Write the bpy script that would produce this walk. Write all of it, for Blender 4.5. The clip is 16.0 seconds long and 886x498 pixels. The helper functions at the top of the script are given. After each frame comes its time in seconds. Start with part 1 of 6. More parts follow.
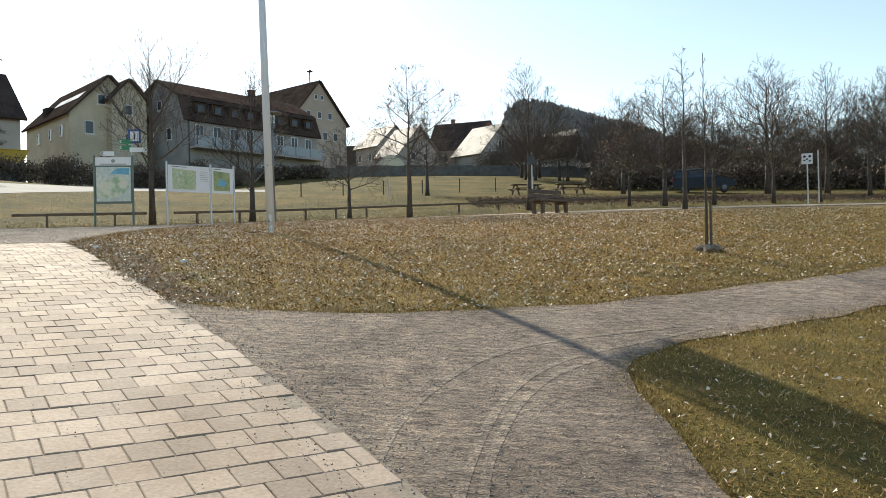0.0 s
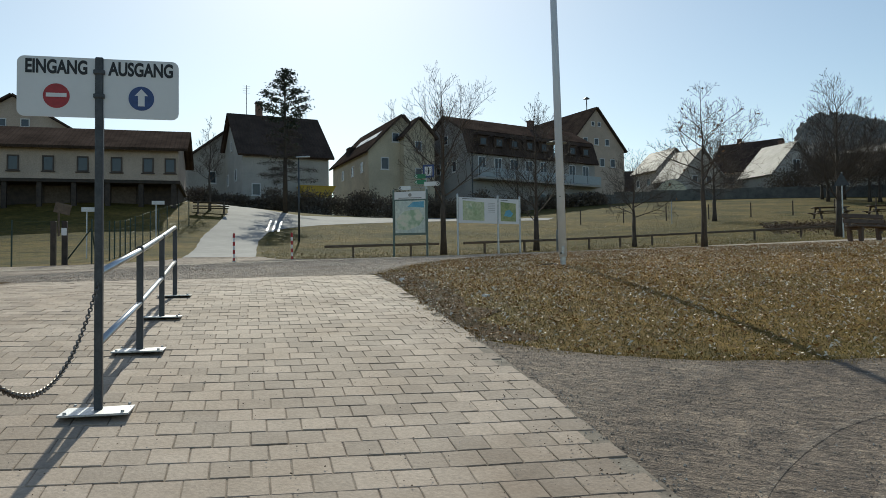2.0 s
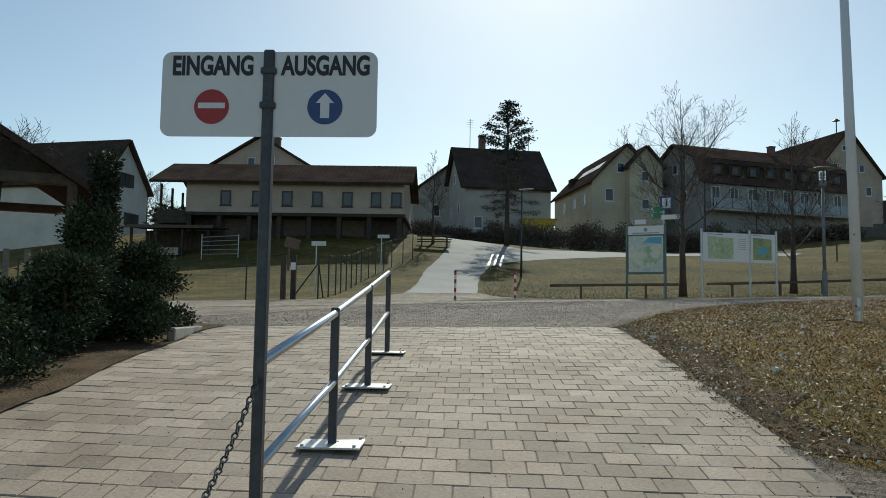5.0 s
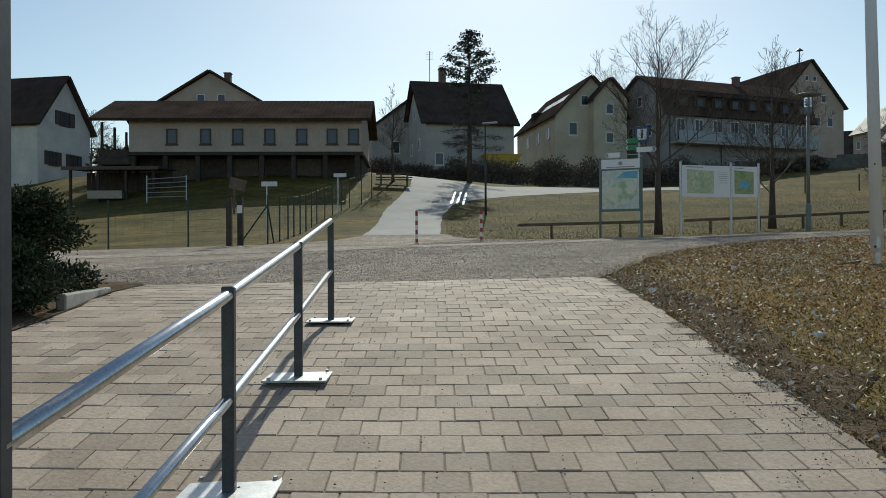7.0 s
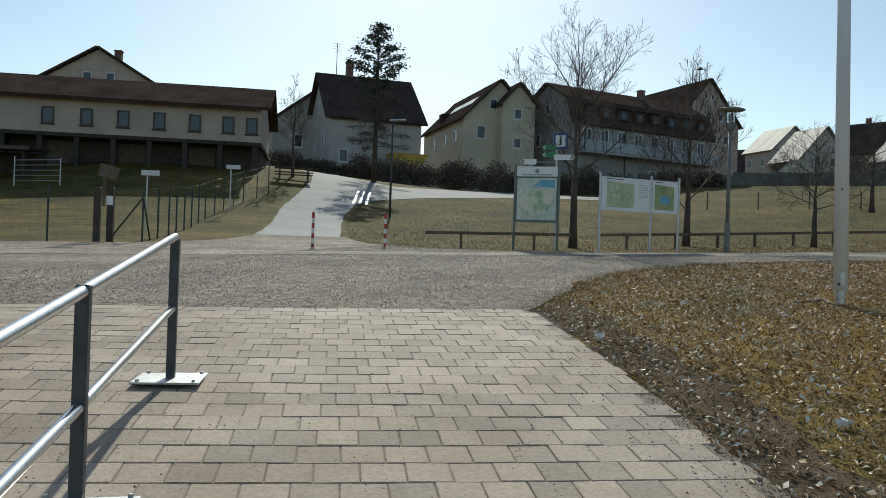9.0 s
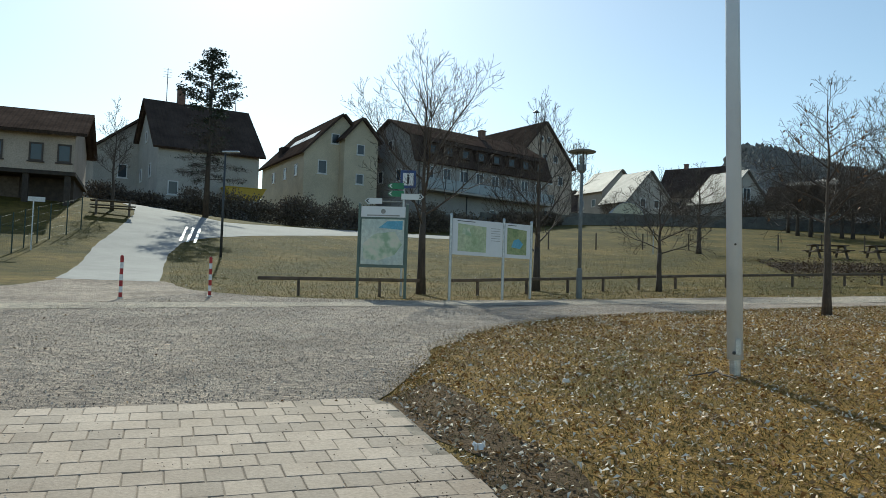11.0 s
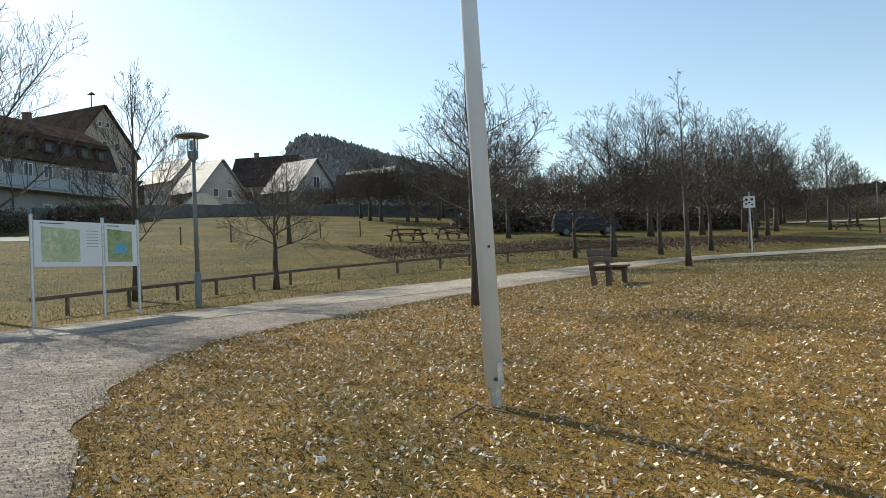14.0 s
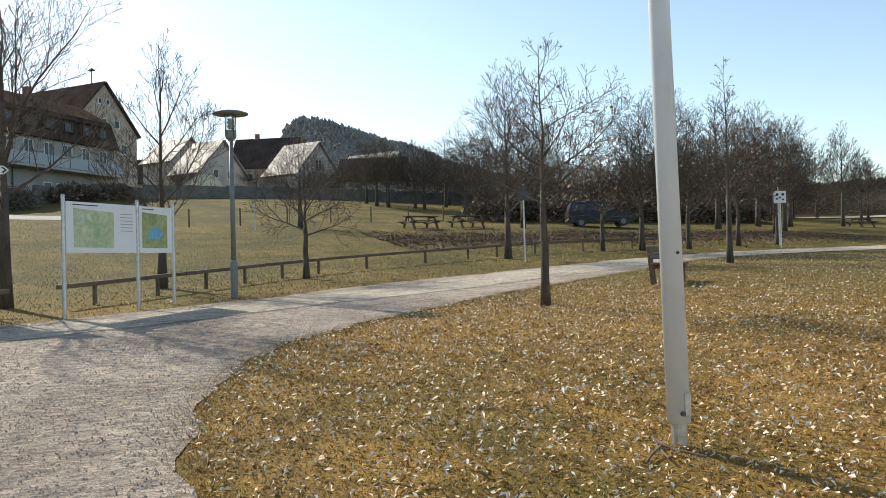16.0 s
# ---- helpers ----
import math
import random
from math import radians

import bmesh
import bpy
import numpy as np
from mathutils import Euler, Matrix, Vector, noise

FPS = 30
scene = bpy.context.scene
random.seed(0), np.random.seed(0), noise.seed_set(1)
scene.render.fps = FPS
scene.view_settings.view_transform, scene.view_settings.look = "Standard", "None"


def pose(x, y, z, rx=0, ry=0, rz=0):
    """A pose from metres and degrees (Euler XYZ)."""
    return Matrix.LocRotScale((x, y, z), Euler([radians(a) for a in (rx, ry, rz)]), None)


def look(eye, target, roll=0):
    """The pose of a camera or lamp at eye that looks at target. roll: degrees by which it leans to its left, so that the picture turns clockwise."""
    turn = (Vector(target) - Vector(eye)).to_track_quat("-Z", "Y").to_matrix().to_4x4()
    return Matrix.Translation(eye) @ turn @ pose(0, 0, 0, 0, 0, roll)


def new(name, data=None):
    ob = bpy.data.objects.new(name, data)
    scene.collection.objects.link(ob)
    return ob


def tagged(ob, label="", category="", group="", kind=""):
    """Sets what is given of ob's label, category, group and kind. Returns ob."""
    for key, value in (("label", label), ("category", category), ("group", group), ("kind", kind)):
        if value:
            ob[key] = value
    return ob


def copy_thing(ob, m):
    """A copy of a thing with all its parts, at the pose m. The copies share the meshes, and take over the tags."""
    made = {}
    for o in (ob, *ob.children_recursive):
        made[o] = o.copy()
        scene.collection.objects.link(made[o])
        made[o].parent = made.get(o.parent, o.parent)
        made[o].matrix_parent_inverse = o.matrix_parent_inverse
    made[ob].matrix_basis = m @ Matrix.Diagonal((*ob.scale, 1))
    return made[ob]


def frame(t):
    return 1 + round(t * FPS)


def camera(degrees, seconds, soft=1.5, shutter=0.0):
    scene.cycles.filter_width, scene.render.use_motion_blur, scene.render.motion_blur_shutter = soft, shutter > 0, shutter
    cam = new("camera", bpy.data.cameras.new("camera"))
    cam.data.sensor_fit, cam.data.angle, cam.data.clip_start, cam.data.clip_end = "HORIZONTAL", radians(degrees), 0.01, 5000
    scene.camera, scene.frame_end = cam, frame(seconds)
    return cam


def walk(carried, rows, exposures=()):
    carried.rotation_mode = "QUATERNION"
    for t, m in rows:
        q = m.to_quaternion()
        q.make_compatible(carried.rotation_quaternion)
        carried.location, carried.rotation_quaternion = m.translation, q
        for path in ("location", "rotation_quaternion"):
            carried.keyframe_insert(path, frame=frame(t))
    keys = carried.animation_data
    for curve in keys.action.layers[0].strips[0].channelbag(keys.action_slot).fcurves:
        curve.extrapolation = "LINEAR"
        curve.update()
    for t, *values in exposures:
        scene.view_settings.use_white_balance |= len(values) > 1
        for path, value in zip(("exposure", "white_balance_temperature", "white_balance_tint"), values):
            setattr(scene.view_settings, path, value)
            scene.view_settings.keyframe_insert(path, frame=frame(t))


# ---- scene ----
cam = camera(58.3, 16.0, soft=0.5)
PATH = [
    (0, (0.066, 0.797, 1.469), (0.119, 2.796, 1.474), -1.3),
    (0.5, (0.049, 0.842, 1.495), (-0.061, 2.838, 1.54), -0.7),
    (1, (-0.021, 0.882, 1.544), (-0.396, 2.846, 1.616), -0.0),
    (1.5, (-0.151, 1.016, 1.556), (-0.689, 2.941, 1.627), -0.8),
    (2, (-0.347, 1.18, 1.597), (-0.966, 3.08, 1.681), -0.8),
    (2.5, (-0.521, 1.426, 1.647), (-1.34, 3.246, 1.781), -0.4),
    (3, (-0.67, 1.676, 1.69), (-1.638, 3.421, 1.817), 0.6),
    (3.5, (-0.913, 1.94, 1.751), (-1.903, 3.672, 1.901), 0.4),
    (4, (-1.087, 2.22, 1.798), (-2.114, 3.927, 1.976), 0.3),
    (4.2, (-1.152, 2.351, 1.83), (-2.227, 4.027, 2.017), -0.0),
    (6.3, (-2.077, 3.886, 2.017), (-3.193, 5.542, 2.138), 0.9),
    (6.5, (-2.191, 4.046, 2.041), (-3.262, 5.734, 2.107), 0.4),
    (7, (-2.435, 4.486, 2.098), (-3.465, 6.2, 2.105), -0.3),
    (7.5, (-2.683, 4.892, 2.157), (-3.662, 6.636, 2.145), 0.1),
    (8, (-2.971, 5.276, 2.218), (-3.863, 7.066, 2.183), -0.9),
    (8.2, (-3.096, 5.478, 2.241), (-3.963, 7.28, 2.216), 0.2),
    (10.3, (-3.815, 7.411, 2.559), (-4.482, 9.295, 2.635), 3.0),
    (10.5, (-3.899, 7.599, 2.591), (-4.46, 9.516, 2.706), 2.3),
    (11, (-4.109, 8.022, 2.655), (-4.544, 9.971, 2.765), 1.8),
    (11.5, (-4.324, 8.465, 2.748), (-4.75, 10.416, 2.846), 0.0),
    (12, (-4.568, 8.848, 2.809), (-4.743, 10.838, 2.908), -1.5),
    (12.5, (-4.759, 9.243, 2.864), (-4.741, 11.241, 2.965), -2.0),
    (13, (-4.974, 9.601, 2.924), (-4.79, 11.591, 3.008), -1.9),
    (13.5, (-5.195, 10.011, 2.962), (-4.712, 11.95, 3.04), -2.7),
    (14, (-5.373, 10.408, 3.004), (-4.756, 12.309, 3.076), -2.9),
    (14.5, (-5.583, 10.778, 3.066), (-4.904, 12.658, 3.142), -1.7),
    (15, (-5.827, 11.118, 3.124), (-4.962, 12.922, 3.144), -1.5),
    (15.5, (-5.99, 11.578, 3.174), (-5.208, 13.419, 3.19), -1.5),
    (16, (-6.225, 11.93, 3.214), (-5.592, 13.827, 3.251), -1.6),
]
SUN_AZIMUTH, SUN_HEIGHT = 26.5, 35.8
walk(cam, [(t, look(eye, aim, lean)) for t, eye, aim, lean in PATH], exposures=[(0.0, 0.5, 7300, 5), (0.7, 0.36, 7150, 5), (1.5, -0.25, 6750, 1), (2.5, -0.4, 6750, 0), (3.5, -0.5, 6600, -4), (8.0, -0.45, 6700, 0), (10.5, -0.16, 6450, -4), (11.5, -0.1, 6450, -3), (13.0, 0.22, 6750, 1), (14.0, 0.28, 6850, 2), (15.0, 0.36, 6800, 2), (15.5, 0.46, 7000, 4), (16.0, 0.54, 7100, 5)])

# ---- sky and sun ----
sky_world = bpy.data.worlds.new("sky")
scene.world = sky_world
sky_world.use_nodes = True
wn, wl = sky_world.node_tree.nodes, sky_world.node_tree.links
sky_tex = wn.new("ShaderNodeTexSky")
sky_tex.sky_type = "NISHITA"
sky_tex.sun_disc = False
sky_tex.sun_elevation = radians(SUN_HEIGHT)
sky_tex.sun_rotation = radians(-SUN_AZIMUTH)
sky_tex.altitude = 400
sky_tex.dust_density = 0.75
sky_tex.air_density = 1.0
sky_tex.ozone_density = 1.0
wl.new(sky_tex.outputs[0], wn["Background"].inputs[0])
wn["Background"].inputs[1].default_value = 0.15
sun_way = Vector((-math.sin(radians(SUN_AZIMUTH)) * math.cos(radians(SUN_HEIGHT)),
                  math.cos(radians(SUN_AZIMUTH)) * math.cos(radians(SUN_HEIGHT)), math.sin(radians(SUN_HEIGHT))))
sun = new("sun", bpy.data.lights.new("sun", "SUN"))
sun.data.energy, sun.data.angle, sun.data.color = 4.3, radians(0.53), (1.0, 0.95, 0.87)
sun.matrix_world = look(sun_way * 300, (0, 0, 0))


# ---- ground shape ----
def soft(x, w):
    return w * np.logaddexp(0, np.asarray(x, float) / w)


TERRAIN = [-0.4468, 0.012, 0.1488, -0.0138, -0.1165, 0.0519, 0.0536, -0.0156, 0.058, -0.0961, -0.0086, 0.0036, 1.1261, -2.0073]


def ground_z(x, y):
    y = 100 - soft(100 - np.asarray(y, float), 8)
    y = -25 + soft(y + 25, 4)
    xn = -11 + soft((8 - soft(8 - np.asarray(x, float), 1.5)) + 11, 1.5)
    xf = -60 + soft((70 - soft(70 - np.asarray(x, float), 8)) + 60, 8)
    west = 23 - soft(23 - soft(-xf - 18, 4), 3)
    terms = [1 + 0 * xn, xn, y, soft(y - 12, 3), soft(y - 20, 3), soft(y - 30, 3), soft(y - 40, 2.5), soft(y - 48, 3), soft(y - 65, 6),
             xn * soft(17 - y, 3) / 10, xf * soft(y - 30, 5) / 10, xf * soft(y - 48, 5) / 10,
             west * soft(y - 25, 4) / 100, west * soft(y - 45, 4) / 100]
    return sum(c * b for c, b in zip(TERRAIN, terms))


def gz(x, y):
    return float(ground_z(x, y))


# ---- materials ----
def material(name, rough=0.8, metal=0.0):
    m = bpy.data.materials.new(name)
    m.use_nodes = True
    b = m.node_tree.nodes["Principled BSDF"]
    b.inputs["Roughness"].default_value, b.inputs["Metallic"].default_value = rough, metal
    return m, m.node_tree.nodes, m.node_tree.links, b


def noise_node(n, l, scale, detail=4.0, rough=0.6, object_space=False, stretch=None):
    co = n.new("ShaderNodeTexCoord") if object_space else n.new("ShaderNodeNewGeometry")
    out = co.outputs["Object"] if object_space else co.outputs["Position"]
    if stretch:
        mp = n.new("ShaderNodeMapping")
        mp.inputs["Scale"].default_value = stretch
        l.new(out, mp.inputs[0])
        out = mp.outputs[0]
    t = n.new("ShaderNodeTexNoise")
    t.inputs["Scale"].default_value, t.inputs["Detail"].default_value, t.inputs["Roughness"].default_value = scale, detail, rough
    l.new(out, t.inputs["Vector"])
    return t.outputs["Fac"]


def ramp(n, l, fac, stops):
    r = n.new("ShaderNodeValToRGB")
    while len(r.color_ramp.elements) < len(stops):
        r.color_ramp.elements.new(0.5)
    for e, (p, c) in zip(r.color_ramp.elements, stops):
        e.position, e.color = p, (*c, 1)
    l.new(fac, r.inputs[0])
    return r.outputs[0]


def mixed(n, l, a, b, fac, kind="MIX"):
    m = n.new("ShaderNodeMix")
    m.data_type, m.blend_type = "RGBA", kind
    for s, v in ((m.inputs[0], fac), (m.inputs[6], a), (m.inputs[7], b)):
        if isinstance(v, (int, float)):
            s.default_value = v
        elif isinstance(v, tuple):
            s.default_value = (*v, 1)
        else:
            l.new(v, s)
    return m.outputs[2]


def bumped(n, l, b, height, strength, distance):
    u = n.new("ShaderNodeBump")
    u.inputs["Strength"].default_value, u.inputs["Distance"].default_value = strength, distance
    l.new(height, u.inputs["Height"])
    l.new(u.outputs[0], b.inputs["Normal"])


def surface(name, dark, light, scale=8.0, rough=0.8, metal=0.0, bump=0.3, dist=0.01, fine=6.0, vary=0.0, object_space=False, stretch=None, spec=0.5):
    """A plain surface: two tones at two scales of noise, fine relief, a little change from piece to piece."""
    m, n, l, b = material(name, rough, metal)
    big = noise_node(n, l, scale, object_space=object_space, stretch=stretch)
    small = noise_node(n, l, scale * fine, 3, object_space=object_space, stretch=stretch)
    col = ramp(n, l, big, [(0.3, dark), (0.7, light)])
    grain = ramp(n, l, small, [(0.25, (0.72, 0.72, 0.72)), (0.75, (1.2, 1.2, 1.2))])
    col = mixed(n, l, col, grain, 0.8, "MULTIPLY")
    if vary:
        info = n.new("ShaderNodeObjectInfo")
        geo = n.new("ShaderNodeNewGeometry")
        add = n.new("ShaderNodeMath")
        add.operation = "ADD"
        l.new(info.outputs["Random"], add.inputs[0])
        l.new(geo.outputs["Random Per Island"], add.inputs[1])
        fr = n.new("ShaderNodeMath")
        fr.operation = "FRACT"
        l.new(add.outputs[0], fr.inputs[0])
        col = mixed(n, l, col, ramp(n, l, fr.outputs[0], [(0.0, (1 - vary,) * 3), (1.0, (1 + vary,) * 3)]), 1.0, "MULTIPLY")
    l.new(col, b.inputs["Base Color"])
    b.inputs["Specular IOR Level"].default_value = spec
    if bump:
        bumped(n, l, b, small, bump, dist)
    return m


def plain(name, colour, rough=0.6, metal=0.0, spec=0.5):
    return surface(name, tuple(c * 0.9 for c in colour), tuple(min(1, c * 1.08) for c in colour), 5, rough, metal, 0.08, 0.004, spec=spec)


def grass_material(name, tones, litter):
    m, n, l, b = material(name, 0.9)
    patch = noise_node(n, l, 0.28, 5, 0.65)
    mid = noise_node(n, l, 2.3, 4, 0.7)
    fine = noise_node(n, l, 38, 3, 0.7)
    col = ramp(n, l, patch, [(0.32, tones[0]), (0.5, tones[1]), (0.66, tones[2])])
    # the driest turf lies round the flagpole; further out it keeps more green
    place = n.new("ShaderNodeNewGeometry")
    far = n.new("ShaderNodeVectorMath")
    far.operation = "DISTANCE"
    l.new(place.outputs["Position"], far.inputs[0])
    far.inputs[1].default_value = (-0.6, 19.5, 2.0)
    span = n.new("ShaderNodeMath")
    span.operation = "MULTIPLY_ADD"
    l.new(far.outputs["Value"], span.inputs[0])
    span.inputs[1].default_value = 0.02
    l.new(patch, span.inputs[2])
    green = ramp(n, l, patch, [(0.32, (0.046, 0.05, 0.012)), (0.5, (0.098, 0.086, 0.021)), (0.66, (0.17, 0.126, 0.037))])
    col = mixed(n, l, col, green, ramp(n, l, span.outputs[0], [(0.58, (0, 0, 0)), (0.8, (0.9, 0.9, 0.9))]))
    col = mixed(n, l, col, ramp(n, l, mid, [(0.3, (0.5, 0.52, 0.5)), (0.7, (1.35, 1.3, 1.2))]), 0.9, "MULTIPLY")
    col = mixed(n, l, col, ramp(n, l, fine, [(0.3, (0.35, 0.35, 0.33)), (0.7, (1.6, 1.55, 1.45))]), 0.9, "MULTIPLY")
    if litter:
        co = n.new("ShaderNodeNewGeometry")
        v = n.new("ShaderNodeTexVoronoi")
        v.inputs["Scale"].default_value = 7.5
        l.new(co.outputs["Position"], v.inputs["Vector"])
        spot = ramp(n, l, v.outputs["Distance"], [(0.17, (1, 1, 1)), (0.24, (0, 0, 0))])
        col = mixed(n, l, col, (0.42, 0.34, 0.23), spot)
    l.new(col, b.inputs["Base Color"])
    b.inputs["Specular IOR Level"].default_value = 0.15
    bumped(n, l, b, fine, 0.9, 0.03)
    return m


def speckled(name, stops, rough, patch_scale):
    """Loose small pieces, each with its own tone, in patches that lean to one end of the range."""
    m, n, l, b = material(name, rough)
    geo = n.new("ShaderNodeNewGeometry")
    patchy = noise_node(n, l, patch_scale, 4)
    lean = n.new("ShaderNodeMath")
    lean.operation = "MULTIPLY_ADD"
    l.new(patchy, lean.inputs[0])
    lean.inputs[1].default_value = 0.9
    lean.inputs[2].default_value = -0.45
    add = n.new("ShaderNodeMath")
    add.operation = "ADD"
    l.new(geo.outputs["Random Per Island"], add.inputs[0])
    l.new(lean.outputs[0], add.inputs[1])
    l.new(ramp(n, l, add.outputs[0], stops), b.inputs["Base Color"])
    b.inputs["Specular IOR Level"].default_value = 0.25
    return m


def gravel_material(name, dark, light, track):
    m, n, l, b = material(name, 0.85)
    co = n.new("ShaderNodeNewGeometry")
    v = n.new("ShaderNodeTexVoronoi")
    v.inputs["Scale"].default_value = 85
    l.new(co.outputs["Position"], v.inputs["Vector"])
    patch = noise_node(n, l, 0.45, 5, 0.6)
    mid = noise_node(n, l, 3.5, 5, 0.7)
    col = ramp(n, l, patch, [(0.35, dark), (0.6, light)])
    col = mixed(n, l, col, ramp(n, l, mid, [(0.3, (0.7, 0.7, 0.72)), (0.7, (1.2, 1.18, 1.15))]), 0.9, "MULTIPLY")
    clump = noise_node(n, l, 15, 4, 0.7, stretch=(0.45, 1.0, 1.0))
    col = mixed(n, l, col, ramp(n, l, clump, [(0.33, (0.42, 0.42, 0.45)), (0.5, (1, 1, 1)), (0.66, (1.5, 1.46, 1.4))]), 0.9, "MULTIPLY")
    sep = n.new("ShaderNodeSeparateColor")
    l.new(v.outputs["Color"], sep.inputs[0])
    col = mixed(n, l, col, ramp(n, l, sep.outputs[0], [(0.0, (0.5, 0.5, 0.52)), (0.8, (1.15, 1.12, 1.1)), (1.0, (1.6, 1.55, 1.5))]), 0.7, "MULTIPLY")
    col = mixed(n, l, col, track, ramp(n, l, noise_node(n, l, 1.2, 3), [(0.55, (0, 0, 0)), (0.75, (0.6, 0.6, 0.6))]))
    l.new(col, b.inputs["Base Color"])
    b.inputs["Specular IOR Level"].default_value = 0.3
    hm = n.new("ShaderNodeMath")
    hm.operation = "MULTIPLY_ADD"
    l.new(clump, hm.inputs[0])
    hm.inputs[1].default_value = 2.6
    l.new(noise_node(n, l, 70, 4, 0.75), hm.inputs[2])
    bumped(n, l, b, hm.outputs[0], 1.0, 0.03)
    return m


LAWN = grass_material("dry lawn", [(0.155, 0.112, 0.03), (0.31, 0.185, 0.053), (0.45, 0.265, 0.09)], False)
GRAVEL = gravel_material("brown grey gravel", (0.22, 0.172, 0.133), (0.37, 0.295, 0.23), (0.42, 0.34, 0.265))
GRAVEL_PALE = gravel_material("pale grey gravel", (0.3, 0.242, 0.195), (0.49, 0.405, 0.33), (0.55, 0.46, 0.375))
SAND_PATH = gravel_material("pale sandy path", (0.40, 0.345, 0.275), (0.57, 0.50, 0.405), (0.6, 0.53, 0.43))
ASPHALT = surface("worn asphalt", (0.23, 0.226, 0.22), (0.31, 0.304, 0.294), 0.8, 0.85, bump=0.5, dist=0.01, fine=80)
LAMP_GREY = surface("grey lamp paint", (0.15, 0.16, 0.16), (0.22, 0.23, 0.23), 6, 0.55, 0.1, bump=0.03, dist=0.002)
BLADES = speckled("grass blades", [(0.0, (0.12, 0.095, 0.025)), (0.3, (0.25, 0.175, 0.045)), (0.65, (0.44, 0.28, 0.09)), (1.0, (0.7, 0.5, 0.23))], 0.7, 0.9)
LEAF_LITTER = speckled("dry leaves", [(0.0, (0.2, 0.1, 0.035)), (0.4, (0.4, 0.22, 0.085)), (0.62, (0.62, 0.45, 0.26)), (0.74, (0.78, 0.68, 0.52)), (1.0, (0.85, 0.78, 0.66))], 0.55, 1.6)
JOINT = surface("joint sand", (0.17, 0.135, 0.1), (0.36, 0.305, 0.24), 5, 0.95, bump=0.5, dist=0.01, fine=9)
PAVER = surface("concrete paver", (0.31, 0.23, 0.167), (0.48, 0.385, 0.305), 0.9, 0.8, bump=0.65, dist=0.006, fine=45, vary=0.2, spec=0.35)
BARK = surface("grey brown bark", (0.05, 0.038, 0.03), (0.115, 0.09, 0.07), 9, 0.9, bump=0.7, dist=0.01, stretch=(1, 1, 0.3))
BLADES_GREEN = speckled("greener grass blades", [(0.0, (0.06, 0.058, 0.014)), (0.3, (0.11, 0.1, 0.024)), (0.65, (0.19, 0.146, 0.04)), (1.0, (0.33, 0.245, 0.095))], 0.7, 0.9)
DARK_STONE = surface("weathered dark stone", (0.10, 0.10, 0.09), (0.2, 0.19, 0.17), 1.5, 0.9, bump=0.5, dist=0.02)
TWIGS = surface("twigs", (0.058, 0.044, 0.035), (0.12, 0.092, 0.072), 3, 0.9, bump=0)
BROWN_LEAF = surface("withered leaves", (0.16, 0.075, 0.03), (0.30, 0.15, 0.06), 3, 0.7, bump=0, vary=0.4)
NEEDLES = surface("conifer needles", (0.018, 0.026, 0.014), (0.05, 0.06, 0.028), 3, 0.7, bump=0, vary=0.4)
EVERGREEN = surface("evergreen leaves", (0.032, 0.046, 0.024), (0.095, 0.115, 0.06), 5, 0.8, bump=0, vary=0.5, spec=0.15)
HEDGE = surface("dark hedge twigs", (0.10, 0.08, 0.06), (0.2, 0.16, 0.12), 2, 0.9, bump=0, vary=0.4)
WOOD = surface("weathered wood", (0.085, 0.062, 0.045), (0.17, 0.125, 0.09), 6, 0.8, bump=0.4, dist=0.006, stretch=(1, 1, 1), vary=0.15)
BENCH_WOOD = surface("brown bench planks", (0.08, 0.05, 0.034), (0.15, 0.095, 0.065), 7, 0.65, bump=0.35, dist=0.004, vary=0.15)
STEEL = surface("galvanized steel", (0.42, 0.43, 0.44), (0.6, 0.61, 0.62), 14, 0.42, 0.85, bump=0.05, dist=0.002)
BRIGHT_STEEL = surface("brushed stainless steel", (0.6, 0.6, 0.6), (0.75, 0.75, 0.74), 20, 0.28, 1.0, bump=0.04, dist=0.001)
DARK_STEEL = surface("anthracite painted steel", (0.05, 0.055, 0.062), (0.085, 0.09, 0.098), 10, 0.5, 0.2, bump=0.05, dist=0.002)
WHITE_PAINT = surface("white lacquer", (0.72, 0.73, 0.74), (0.82, 0.83, 0.84), 3, 0.35, bump=0.03, dist=0.002)
POLE_PAINT, pn, pl, pb = material("white pole paint", 0.32)
pl.new(ramp(pn, pl, noise_node(pn, pl, 2.5, 6, 0.7), [(0.3, (0.66, 0.70, 0.76)), (0.5, (0.71, 0.75, 0.81)), (0.75, (0.74, 0.78, 0.84))]), pb.inputs["Base Color"])
bumped(pn, pl, pb, noise_node(pn, pl, 30, 3), 0.05, 0.001)
SIGN_WHITE, pn, pl, pb = material("sign white", 0.4)
pl.new(ramp(pn, pl, noise_node(pn, pl, 6, 6, 0.7), [(0.3, (0.74, 0.74, 0.745)), (0.7, (0.79, 0.79, 0.79))]), pb.inputs["Base Color"])
BLACK = plain("black lettering", (0.02, 0.02, 0.022), 0.5)
RED = plain("traffic red", (0.42, 0.025, 0.03), 0.4)
BLUE = plain("traffic blue", (0.03, 0.07, 0.22), 0.4)
GREEN = plain("sign green", (0.03, 0.22, 0.10), 0.4)
GREEN_STEEL = plain("green fence steel", (0.035, 0.06, 0.045), 0.5, 0.3)
CLOTH = plain("flag cloth", (0.55, 0.55, 0.6), 0.8)
STONE = surface("kerb stone", (0.28, 0.27, 0.25), (0.42, 0.40, 0.37), 4, 0.85, bump=0.5, dist=0.01)
GLASS, gn, gl, gb = material("window glass", 0.12)
